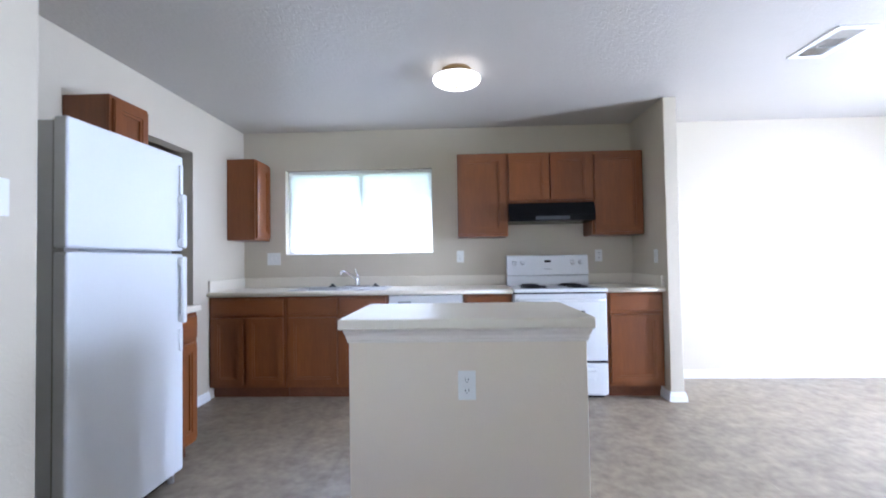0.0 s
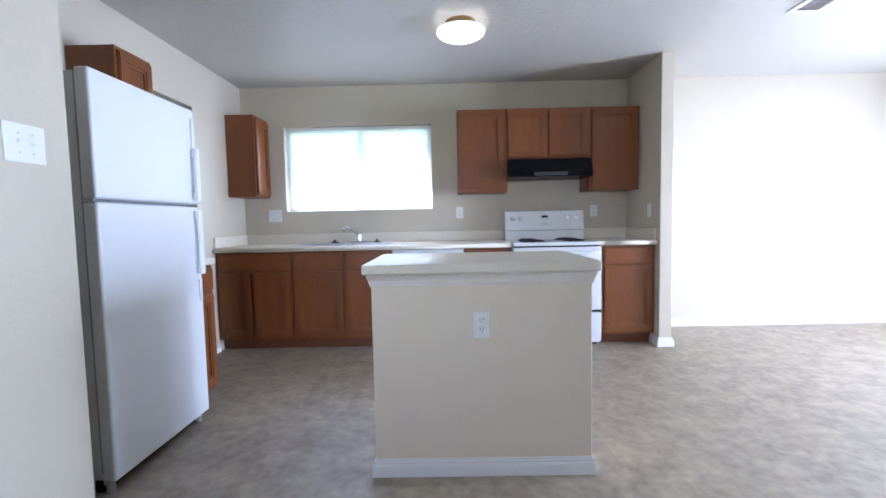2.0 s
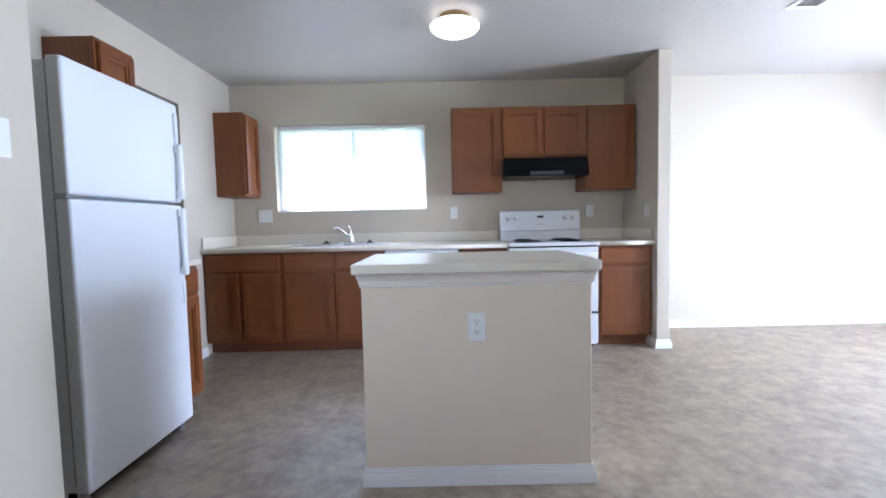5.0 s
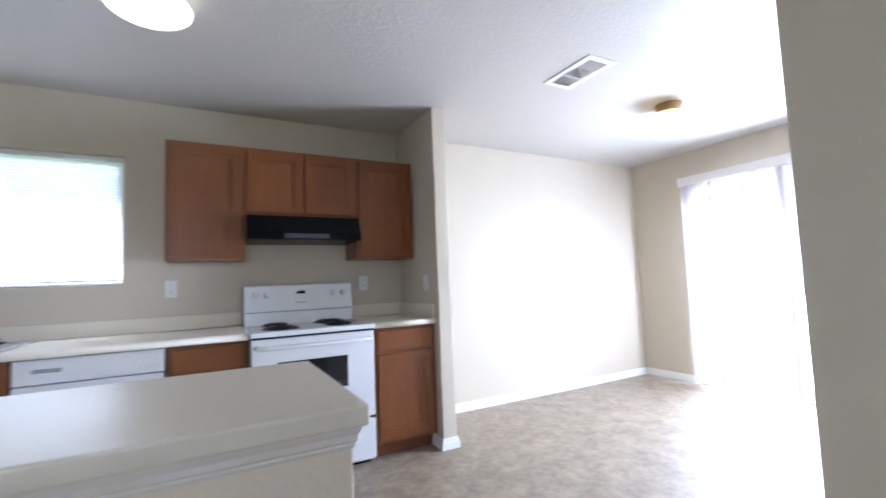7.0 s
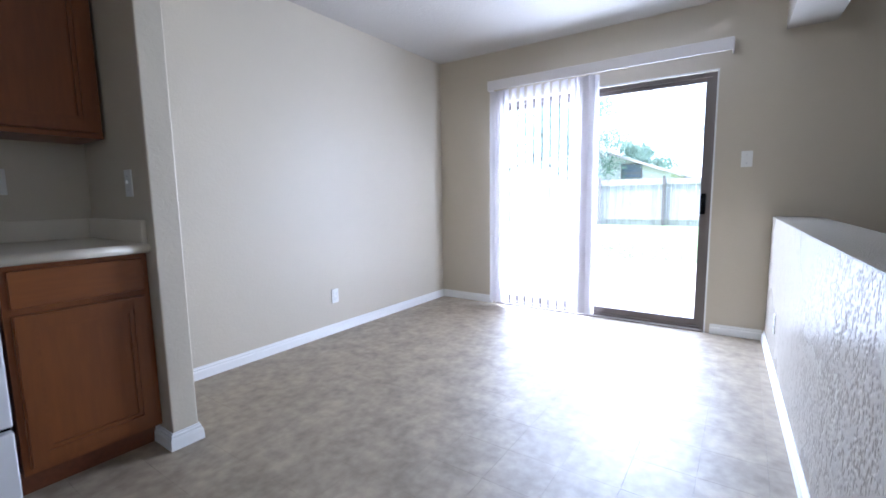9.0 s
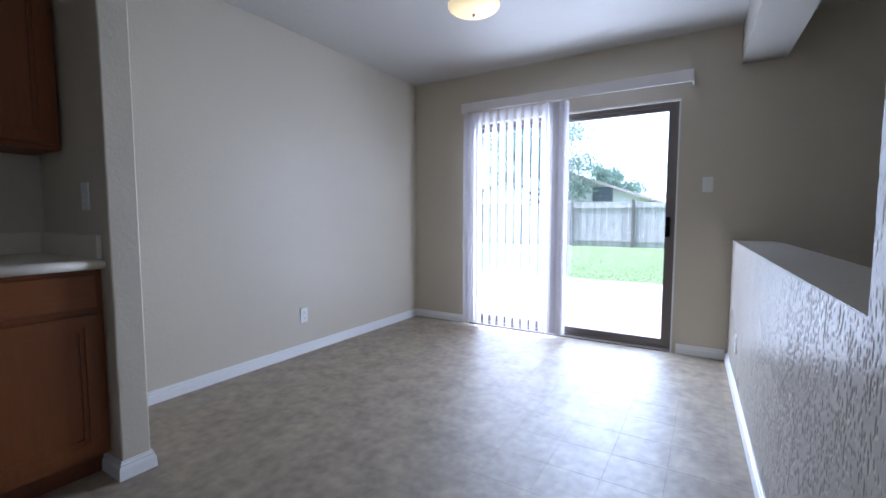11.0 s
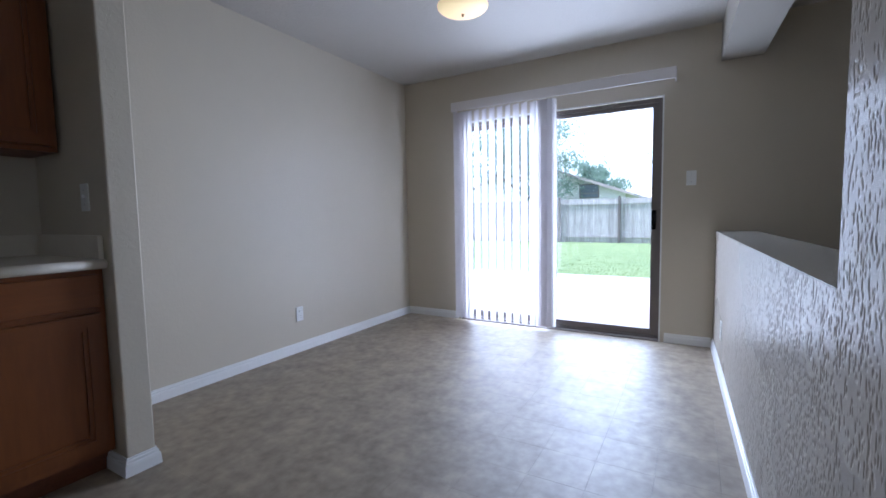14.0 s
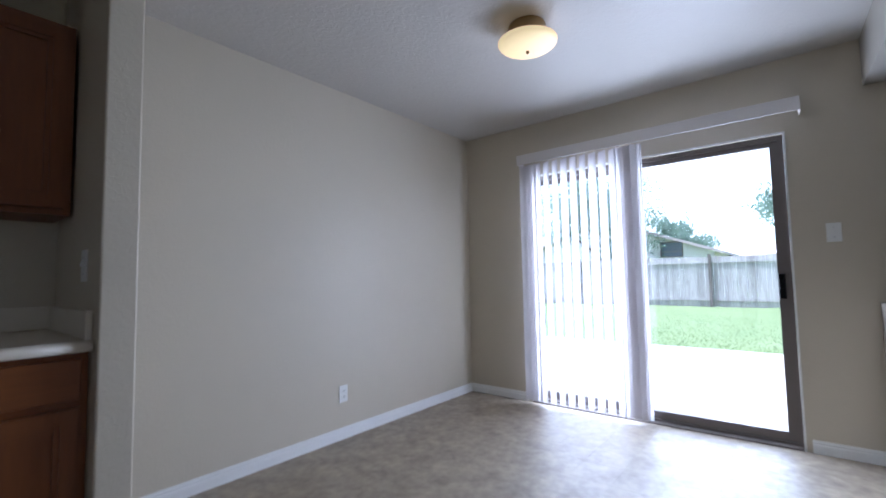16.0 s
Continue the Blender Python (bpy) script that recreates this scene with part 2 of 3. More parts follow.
def tube(points, radius, steps=10, closed=False):
    """A round bar along points; radius may be a list, one for each point."""
    bm = bmesh.new()
    pts = [Vector(p) for p in points]
    n = len(pts)
    rings = []
    for k, p in enumerate(pts):
        d = (pts[(k + 1) % n] - pts[k - 1]) if closed else (pts[min(k + 1, n - 1)] - pts[max(k - 1, 0)])
        side = d.cross(Vector((0.13, 0.31, 0.94)) if abs(d.normalized().z) < 0.9 else Vector((1, 0.1, 0))).normalized()
        up = side.cross(d).normalized()
        r = radius[k] if isinstance(radius, (list, tuple)) else radius
        rings.append([bm.verts.new(p + r * (math.cos(a) * side + math.sin(a) * up)) for a in (2 * math.pi * s / steps for s in range(steps))])
    for k in range(n if closed else n - 1):
        a, b = rings[k], rings[(k + 1) % n]
        for s in range(steps):
            bm.faces.new([a[s], a[(s + 1) % steps], b[(s + 1) % steps], b[s]])
    if not closed:
        bm.faces.new(rings[0])
        bm.faces.new(rings[-1])
    return bm


def moved(bm, m):
    bmesh.ops.transform(bm, matrix=m, verts=bm.verts)
    return bm


def prism(profile, length):
    """A profile of (y, z) pairs run along x from 0 to length."""
    bm = bmesh.new()
    a = [bm.verts.new((0, y, z)) for y, z in profile]
    b = [bm.verts.new((length, y, z)) for y, z in profile]
    for k in range(len(a)):
        j = (k + 1) % len(a)
        bm.faces.new([a[k], a[j], b[j], b[k]])
    bm.faces.new(a)
    bm.faces.new(b[::-1])
    return bm


# ---- plan ----
H = 2.47            # ceiling
WX = -2.15          # kitchen west wall
EX = 4.79           # wall with the sliding door
PY0, PY1, SKEW = -2.975, -3.245, 1.75   # faces of the wall with the half-height opening
SX = -1.45          # wall with the light switches
SY = -2.82          # its end beside the refrigerator
SOUTH = SOUTH_Y
SCRAP = -3.2        # west side of the room behind the doorway

structure("floor_slab", box(SCRAP - 0.1, EX + 0.14, SOUTH - 0.12, 0.14, -0.16, -0.006), JOINT, "grey-brown floor under the vinyl tiles", "floor")
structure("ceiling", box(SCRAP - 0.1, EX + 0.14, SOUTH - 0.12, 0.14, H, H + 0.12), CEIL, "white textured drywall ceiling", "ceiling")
structure("roof_cover", box(SCRAP - 0.1, EX + 0.14, SOUTH - 0.12, 0.14, H + 0.13, H + 0.35), SHINGLE, "shingled roof over the rooms", "roof")
WIN = (-1.725, -0.25, 1.235, 2.08)
structure("wall_north", slab(1, 0.0, 0.14, SCRAP, EX, 0, H, [WIN]), WALL, "cream painted textured kitchen and dining wall", "wall")
DOOR = (-2.49, -0.66, -0.01, 1.985)
structure("wall_east", slab(0, EX, EX + 0.14, SOUTH, 0.14, -0.01, H, [DOOR]), WALL, "cream painted textured wall with the patio door", "wall")
structure("wall_west", slab(0, WX - 0.11, WX, SY, 0, 0, H, [(-1.66, -0.835, -0.01, 2.075)]), WALL, "cream painted kitchen wall with a bare doorway", "wall")
structure("wall_stub", box(1.69, 1.80, -0.69, 0, 0, H, 0.006), WALL, "cream painted wall end beside the counter", "wall")
structure("wall_switch", box(WX - 0.11, SX, SOUTH, SY, 0, H, 0.008), WALL, "pale painted wall that ends beside the refrigerator", "wall")
HX = 1.43           # west end of the half wall
half = structure("wall_half", slab(1, -0.26, 0, 0, EX - HX + 0.01, 0, H, [(0.50, 9, 0.915, 2.185)]), GLOSSWALL, "glossy knockdown-textured half wall under a beam", "wall")
half.data.materials.append(WALL)
for p in half.data.polygons:
    if p.normal.x < -0.5:
        p.material_index = 1


def lattice(rng, x, z, wide, tall):
    """Smooth random heights over a grid of x by z, in cells of wide by tall."""
    g = rng.random((int(3.5 / wide) + 3, int(H / tall) + 3))
    u, v = x / wide, z / tall
    iu, iv = u.astype(int), v.astype(int)
    fu, fv = (u - iu)[:, None], (v - iv)[None, :]
    fu, fv = fu * fu * (3 - 2 * fu), fv * fv * (3 - 2 * fv)
    return (g[iu][:, iv] * (1 - fu) + g[iu + 1][:, iv] * fu) * (1 - fv) + (g[iu][:, iv + 1] * (1 - fu) + g[iu + 1][:, iv + 1] * fu) * fv


def relief(xa, xb, za, zb, dx, dz, depth=0.0010):
    """Trowelled plaster left proud of a wall at y = 0: flat islands between short upright pits."""
    x, z = np.linspace(xa, xb, int((xb - xa) / dx) + 1), np.linspace(za, zb, int((zb - za) / dz) + 1)
    rng = np.random.default_rng(3)
    h = 0.72 * lattice(rng, x, z, 0.0055, 0.011) + 0.28 * lattice(rng, x, z, 0.03, 0.05)
    h = np.clip((h - 0.335) / 0.05, 0, 1) * depth + 0.0006
    w = len(z)
    co = np.stack([np.repeat(x, w), h.ravel(), np.tile(z, len(x))], 1)
    k = (np.arange(len(x) - 1)[:, None] * w + np.arange(w - 1)[None, :]).ravel()
    me = bpy.data.meshes.new("plaster_relief")
    me.from_pydata(co.tolist(), [], np.stack([k, k + 1, k + w + 1, k + w], 1).tolist())
    me.materials.append(PLASTER)
    me.polygons.foreach_set("use_smooth", [True] * len(k))
    ob = new("plaster_relief", me)
    ob.parent = half


PILLAR = 0.50       # width of the full-height part
relief(0.004, PILLAR - 0.003, 0.911, H - 0.006, 0.0017, 0.0036)
relief(0.004, 1.2, 0.002, 0.911, 0.0017, 0.0036)
relief(1.2, 3.352, 0.002, 0.911, 0.0028, 0.0045)
half.matrix_world = pose(HX, PY0 - 0.0028, 0, 0, 0, SKEW)
# unseen wall; its opening is added to let fill light into the kitchen
structure("wall_south", slab(1, SOUTH - 0.12, SOUTH, SX, EX, 0, H, [(-1.38, -0.32, 1.2, 2.1)]), WALL, "plain painted wall with an added window opening", "wall")
structure("wall_hall_east", box(HX + 0.005, HX + 0.11, SOUTH, PY1 + 0.005, 0, H), WALL, "plain painted wall", "wall")
structure("wall_hall_west", box(SCRAP - 0.1, SCRAP, -2.9, 0, 0, H), WALL, "plain painted wall beyond the doorway", "wall")
structure("wall_hall_south", box(SCRAP, WX - 0.11, -2.9, -2.8, 0, H), WALL, "plain painted wall beyond the doorway", "wall")

BASE = [(0, 0), (0.017, 0), (0.015, 0.042), (0.013, 0.050), (0.009, 0.054), (0.009, 0.064), (0.005, 0.068), (0.004, 0.076), (0, 0.076)]


def baseboard(x0, y0, x1, y1):
    """Baseboard from one point to another, its back on the line, its face to the left of the way."""
    d = math.hypot(x1 - x0, y1 - y0)
    ob = structure("baseboard", prism(BASE, d), TRIM, "white painted moulded baseboard", "baseboard")
    ob.matrix_world = Matrix.Translation((x0, y0, 0)) @ Matrix.Rotation(math.atan2(y1 - y0, x1 - x0), 4, "Z")
    return ob


baseboard(EX, 0, 1.80, 0)
baseboard(EX, -0.62, EX, 0)
baseboard(EX, -2.86, EX, -2.53)
baseboard(HX - 0.015, PY0 - 0.0028, EX, PY0 + 0.1)
baseboard(HX, PY1, HX, PY0 + 0.010)
baseboard(WX, -0.62, WX, -0.86)
baseboard(SX, SY, SX, SOUTH)
baseboard(HX, SOUTH, HX, PY1)


# ---- kitchen cabinets ----
def door_bm(w, h, t=0.019, rail=0.055):
    """A recessed-panel cabinet door: lower left corner at the origin, face towards -y."""
    bm = slab(1, -t, 0, 0, w, 0, h, [(rail, w - rail, rail, h - rail)])
    bmesh.ops.recalc_face_normals(bm, faces=bm.faces)
    rim = [e for e in bm.edges if all(abs(v.co.y + t) < 1e-6 for v in e.verts) and e.calc_face_angle(0) > 0.5]
    bmesh.ops.bevel(bm, geom=rim, offset=0.005, segments=2, affect="EDGES")
    return bm


def cabinet_door(parent, x, y, z, w, h, flat=False):
    d = part("door", box(0, w, -0.019, 0, 0, h, 0.004) if flat else door_bm(w, h), WOODX if flat else WOOD, parent)
    d.location = (x, y, z)
    if not flat:
        p = part("panel", box(0.05, w - 0.05, -0.007, -0.002, 0.05, h - 0.05), WOOD, d)
        bead = slab(1, -0.014, -0.007, 0.055, w - 0.055, 0.055, h - 0.055, [(0.066, w - 0.066, 0.066, h - 0.066)])
        part("bead", bead, WOODX, d)
    return d


def base_cabinet(m, w, fronts, label, depth=0.59):
    """A floor unit; fronts: (x, width, z, height, flat) of its doors and drawer fronts."""
    c = base("base_cabinet", m, label, "cabinet", "base cabinets of the kitchen")
    part("body", box(0, w, -depth, -0.002, 0.10, 0.874), WOODIN, c)
    part("face_frame", slab(1, -depth - 0.018, -depth - 0.001, 0.001, w - 0.001, 0.10, 0.872, [(f[0] + 0.015, f[0] + f[1] - 0.015, f[2] + 0.015, f[2] + f[3] - 0.015) for f in fronts]), WOOD, c)
    part("toe_kick", box(0.001, w - 0.001, -depth + 0.05, -depth + 0.066, 0, 0.099), WOODIN, c)
    for x, fw, z, h, flat in fronts:
        if flat:
            d = cabinet_door(c, x, -depth - 0.019, z, fw, h, True)
            d.name = "drawer_front"
        else:
            cabinet_door(c, x, -depth - 0.019, z, fw, h)
    return c


def wall_cabinet(m, w, h, doors, label, depth=0.283):
    c = base("wall_cabinet", m, label, "cabinet", "wall cabinets of the kitchen")
    part("body", box(0, w, -depth, -0.002, 0, h, 0.001, 1), WOOD, c)
    part("face_frame", slab(1, -depth - 0.018, -depth - 0.001, 0, w, 0, h, [(d[0] + 0.015, d[0] + d[1] - 0.015, 0.035, h - 0.035) for d in doors]), WOOD, c)
    for x, dw in doors:
        cabinet_door(c, x, -depth - 0.019, 0.022, dw, h - 0.044)
    return c


DZ, DH, FZ, FH = 0.125, 0.57, 0.72, 0.135
east = Matrix.Rotation(radians(90), 4, "Z")
base_cabinet(pose(-2.148, 0, 0), 0.666, [(0.03, 0.27, DZ, DH, False), (0.33, 0.32, DZ, DH, False), (0.03, 0.62, FZ, FH, True)], "reddish-brown wooden corner base cabinet under the counter")
base_cabinet(pose(-1.480, 0, 0), 0.88, [(0.025, 0.42, DZ, DH, False), (0.475, 0.385, DZ, DH, False), (0.025, 0.42, FZ, FH, True), (0.475, 0.385, FZ, FH, True)], "reddish-brown wooden sink base cabinet with two doors")
base_cabinet(pose(0.04, 0, 0), 0.405, [(0.02, 0.365, DZ, DH, False), (0.02, 0.365, FZ, FH, True)], "reddish-brown wooden base cabinet beside the dishwasher")
base_cabinet(pose(1.228, 0, 0), 0.458, [(0.02, 0.415, DZ, DH, False), (0.02, 0.415, FZ, FH, True)], "reddish-brown wooden base cabinet beside the range")
base_cabinet(Matrix.Translation((WX, -1.88, 0)) @ east, 0.20, [(0.02, 0.16, DZ, DH, False), (0.02, 0.16, FZ, FH, True)], "narrow wooden base cabinet beside the refrigerator", depth=0.535)

wall_cabinet(pose(0, 0, 1.372), 0.457, 0.762, [(0.02, 0.417)], "orange-brown wooden wall cabinet with one panelled door")
wall_cabinet(pose(0.4575, 0, 1.668), 0.761, 0.466, [(0.012, 0.362), (0.387, 0.362)], "short wooden wall cabinet above the range hood")
wall_cabinet(pose(1.219, 0, 1.372), 0.457, 0.762, [(0.02, 0.417)], "orange-brown wooden wall cabinet with one panelled door")
wall_cabinet(Matrix.Translation((WX, -0.325, 1.378)) @ east, 0.32, 0.756, [(0.02, 0.28)], "narrow wooden wall cabinet in the corner by the window", 0.245)
wall_cabinet(Matrix.Translation((WX, -2.0, 1.79)) @ east, 0.29, 0.312, [(0.015, 0.26)], "small wooden wall cabinet above the refrigerator", 0.25)

# ---- counters ----
SINK = (-1.47, -0.66, -0.53, -0.12)


def countertop(x0, x1, holes, label):
    c = base("countertop", pose(0, 0, 0), label, "countertop")
    part("slab", slab(2, 0.876, 0.914, x0, x1, -0.64, -0.001, holes), LAMINATE, c)
    part("front_edge", tube([(x0 + 0.002, -0.64, 0.895), (x1 - 0.002, -0.64, 0.895)], 0.0188, 12), LAMINATE, c, smooth=True)
    part("backsplash", box(x0, x1, -0.021, -0.001, 0.915, 1.012, 0.004), LAMINATE, c)
    return c


left_top = countertop(WX + 0.001, 0.449, [SINK], "long cream laminate countertop with a backsplash")
part("side_splash", box(WX + 0.001, WX + 0.02, -0.63, -0.022, 0.915, 1.012, 0.004), LAMINATE, left_top)
right_top = countertop(1.222, 1.688, [], "short cream laminate countertop beside the range")
part("side_splash", box(1.668, 1.688, -0.63, -0.022, 0.915, 1.012, 0.004), LAMINATE, right_top)
small = base("countertop", pose(0, 0, 0), "small cream laminate countertop beside the refrigerator", "countertop")
part("slab", box(WX + 0.001, -1.575, -1.882, -1.660, 0.876, 0.914, 0.008), LAMINATE, small)
part("backsplash", box(WX + 0.001, WX + 0.02, -1.882, -1.67, 0.915, 1.012, 0.004), LAMINATE, small)

# ---- island ----
island = base("kitchen_island", pose(0, 0, 0), "beige painted kitchen island with a cream laminate top", "island")
part("body", box(-0.438, 0.509, -2.535, -2.06, 0.0, 0.862, 0.004), ISLAND, island)
part("top", box(-0.462, 0.524, -2.612, -2.0, 0.900, 0.941, 0.006, 3), LAMINATE, island, "cream laminate top with a square edge")
CROWN = [(0, 0.838), (-0.004, 0.838), (-0.006, 0.844), (-0.004, 0.849), (-0.009, 0.853), (-0.010, 0.866), (-0.015, 0.876), (-0.018, 0.884), (-0.019, 0.899), (0, 0.899)]


def band(profile, x0, x1, y0, y1):
    """A moulding right round a rectangle, mitred at its corners; profile y is the step outwards, negative."""
    bm = bmesh.new()
    loops = []
    for o, z in profile:
        o = -o
        loops.append([bm.verts.new(p) for p in ((x0 - o, y0 - o, z), (x1 + o, y0 - o, z), (x1 + o, y1 + o, z), (x0 - o, y1 + o, z))])
    for a, b in zip(loops, loops[1:] + loops[:1]):
        for k in range(4):
            j = (k + 1) % 4
            bm.faces.new([a[k], a[j], b[j], b[k]])
    return bm


part("crown_moulding", band(CROWN, -0.4375, 0.5085, -2.5345, -2.0605), CREAM, island, "cream painted stepped moulding")
part("baseboard", band([(-y, z) for y, z in BASE], -0.438, 0.509, -2.535, -2.06), TRIM, island, "white moulded baseboard")


structure("baseboard", band([(-y, z) for y, z in BASE], 1.69, 1.80, -0.69, 0.05), TRIM, "white moulded baseboard round the wall end", "baseboard")

# ---- plates ----
def outlet(m, label, plain=False, w=0.070, h=0.115):
    o = base("wall_outlet", m, label, "outlet")
    part("cover_plate", box(-w / 2, w / 2, -0.006, 0, -h / 2, h / 2, 0.0025), PLATE, o)
    if not plain:
        for z in (-0.021, 0.021):
            f = part("socket", box(-0.017, 0.017, -0.0085, -0.005, z - 0.014, z + 0.014, 0.003), PLATE, o)
            for x in (-0.0065, 0.0065):
                part("slot", box(x - 0.0012, x + 0.0012, -0.0092, -0.008, z - 0.001, z + 0.008), SLOT, f)
            part("ground_hole", box(-0.0025, 0.0025, -0.0092, -0.008, z - 0.009, z - 0.005, 0.0005), SLOT, f)
    part("screw", box(-0.002, 0.002, -0.0072, -0.0058, -0.002, 0.002, 0.0005), PLATE, o)
    return o


def switch(m, label, gangs=1):
    w = 0.024 + 0.046 * gangs + (0.02 if gangs > 1 else 0)
    h = 0.122 if gangs > 1 else 0.115
    o = base("light_switch", m, label, "switch")
    part("cover_plate", box(-w / 2, w / 2, -0.006, 0, -h / 2, h / 2, 0.0025), PLATE, o)
    for k in range(gangs):
        x = (k - (gangs - 1) / 2) * 0.046
        part("toggle", box(x - 0.005, x + 0.005, -0.016, -0.005, -0.002, 0.012, 0.002), PLATE, o)
        for z in (-0.03, 0.03):
            part("screw", box(x - 0.003, x + 0.003, -0.0072, -0.0058, z - 0.003, z + 0.003, 0.0005), STEEL, o)
    return o


outlet(pose(0.034, -2.5355, 0.668), "white duplex outlet on the front of the island")
outlet(pose(0.018, -0.0005, 1.195), "white duplex outlet on the kitchen wall")
outlet(pose(1.36, -0.0005, 1.186), "white duplex outlet behind the range", False)
switch(pose(-1.845, -0.0005, 1.20), "white double switch plate beside the kitchen sink", 2)
switch(Matrix.Translation((1.6895, -0.50, 1.17)) @ pose(0, 0, 0, 0, 0, -90), "white switch on the wall end by the range")
outlet(pose(3.235, -0.0005, 0.305), "white duplex outlet low on the dining wall")
outlet(Matrix.Translation((4.12, PY0 + 0.0800, 0.30)) @ pose(0, 0, 0, 0, 0, 180 + SKEW), "white outlet low on the half wall")
switch(Matrix.Translation((EX - 0.0005, -2.70, 1.33)) @ pose(0, 0, 0, 0, 0, -90), "white switch beside the patio door")
switch(Matrix.Translation((SX + 0.0005, -2.99, 1.39)) @ east, "white double switch plate on the wall end", 2)

switch(Matrix.Translation((1.675, PY0 + 0.0066, 1.36)) @ pose(0, 0, 0, 0, 0, 180 + SKEW), "white switch plate on the glossy textured wall")

# ---- refrigerator ----
fr = base("refrigerator", pose(0, 0, 0), "white top-freezer refrigerator with pebbled doors", "refrigerator")
FY0, FY1, FX = -2.66, -1.957, -1.497
part("body", box(WX + 0.02, FX - 0.072, FY0 + 0.022, FY1 - 0.004, 0.03, 1.745, 0.006), FRIDGE, fr)
part("gasket", box(FX - 0.073, FX - 0.059, FY0 + 0.014, FY1 - 0.014, 0.09, 1.74), GREYPLASTIC, fr, "grey door gasket")
up = part("freezer_door", box(FX - 0.06, FX, FY0, FY1, 1.235, 1.752, 0.011, 3), FRIDGE, fr)
lo = part("fridge_door", box(FX - 0.06, FX, FY0, FY1, 0.062, 1.221, 0.011, 3), FRIDGE, fr)


def fridge_handle(parent, z0, z1, square_end):
    y = FY1 - 0.034
    h = part("handle", box(FX + 0.014, FX + 0.036, y - 0.016, y + 0.016, z0, z1, 0.009, 3), ENAMEL, parent, "moulded white handle")
    part("handle_post", box(FX - 0.001, FX + 0.016, y - 0.013, y + 0.013, z0 + 0.004, z0 + 0.05, 0.006), ENAMEL, h)
    part("handle_post", box(FX - 0.001, FX + 0.016, y - 0.013, y + 0.013, z1 - 0.05, z1 - 0.004, 0.006), ENAMEL, h)


fridge_handle(up, 1.25, 1.54, True)
fridge_handle(lo, 0.85, 1.205, True)
part("trim_strip", box(FX - 0.001, FX + 0.012, FY1 - 0.040, FY1 - 0.016, 1.54, 1.70, 0.004), ENAMEL, up)
part("trim_strip", box(FX - 0.001, FX + 0.010, FY1 - 0.040, FY1 - 0.016, 0.70, 0.82, 0.004), ENAMEL, lo)
part("middle_hinge", box(FX - 0.055, FX - 0.008, FY0 - 0.004, FY0 + 0.06, 1.222, 1.234, 0.002), STEEL, fr)
part("base_grille", box(FX - 0.11, FX - 0.075, FY0 + 0.02, FY1 - 0.02, 0.004, 0.058, 0.004), BLACK, fr)
part("foot", tube([(FX - 0.05, FY0 + 0.03, 0), (FX - 0.05, FY0 + 0.03, 0.061)], 0.016, 12), STEEL, fr)
part("foot", tube([(FX - 0.05, FY1 - 0.03, 0), (FX - 0.05, FY1 - 0.03, 0.061)], 0.016, 12), STEEL, fr)

# ---- range ----
rg = base("electric_range", pose(0.457, 0, 0), "white electric range with four coil burners", "stove")
RW, RF = 0.757, -0.655
part("body", box(0, RW, -0.60, -0.06, 0.02, 0.872, 0.004), ENAMEL, rg)
part("cooktop", box(-0.003, RW + 0.003, RF - 0.022, -0.06, 0.884, 0.914, 0.008, 3), ENAMEL, rg)
part("front_gap", box(0.004, RW - 0.004, -0.62, -0.599, 0.285, 0.884), BLACK, rg)
od = part("oven_door", box(0.002, RW - 0.002, RF, -0.621, 0.318, 0.870, 0.007, 3), ENAMEL, rg)
part("oven_window", box(0.148, 0.575, RF - 0.0035, RF + 0.002, 0.533, 0.728, 0.001, 1), BLACKGLASS, od)
part("window_trim", slab(1, RF - 0.005, RF + 0.001, 0.136, 0.587, 0.521, 0.740, [(0.147, 0.576, 0.532, 0.729)]), ENAMEL, od)
part("handle", tube([(0.03, RF, 0.822), (0.032, RF - 0.045, 0.822), (0.10, RF - 0.056, 0.822), (RW / 2, RF - 0.060, 0.822), (RW - 0.10, RF - 0.056, 0.822), (RW - 0.032, RF - 0.045, 0.822), (RW - 0.03, RF, 0.822)], 0.0135, 12), ENAMEL, od, "white bowed oven handle", True)
dr = part("storage_drawer", box(0.002, RW - 0.002, RF, -0.603, 0.045, 0.298, 0.007, 3), ENAMEL, rg)
part("drawer_grip", box(0.10, RW - 0.10, RF - 0.018, RF, 0.235, 0.262, 0.008, 3), ENAMEL, dr)
part("kick_plate", box(0.02, RW - 0.02, -0.58, -0.56, 0, 0.05), BLACK, rg)
bgd = part("control_panel", prism([(-0.062, 0.914), (-0.155, 0.914), (-0.150, 1.00), (-0.165, 1.012), (-0.140, 1.185), (-0.125, 1.195), (-0.062, 1.195)], RW), ENAMEL, rg)
part("panel_seam", box(0.004, RW - 0.004, -0.1615, -0.15, 1.004, 1.008), GREYPLASTIC, bgd)
part("clock_display", box(0.352, 0.408, -0.158, -0.140, 1.128, 1.147, 0.001, 1), BLACKGLASS, bgd)
part("maker_plate", box(0.345, 0.415, -0.163, -0.145, 1.062, 1.068), GREYPLASTIC, bgd)
for x in (0.07, 0.145, RW - 0.145, RW - 0.07):
    k = part("control_knob", lathe([(0, 0.026), (0.012, 0.026), (0.015, 0.022), (0.020, 0.004), (0.022, 0), (0, 0)], 20), ENAMEL, bgd, smooth=False)
    k.matrix_local = Matrix.Translation((x, -0.151, 1.125)) @ pose(0, 0, 0, 82, 0, 0)
    part("knob_grip", box(-0.004, 0.004, -0.017, 0.017, 0.02, 0.032, 0.002), ENAMEL, k)
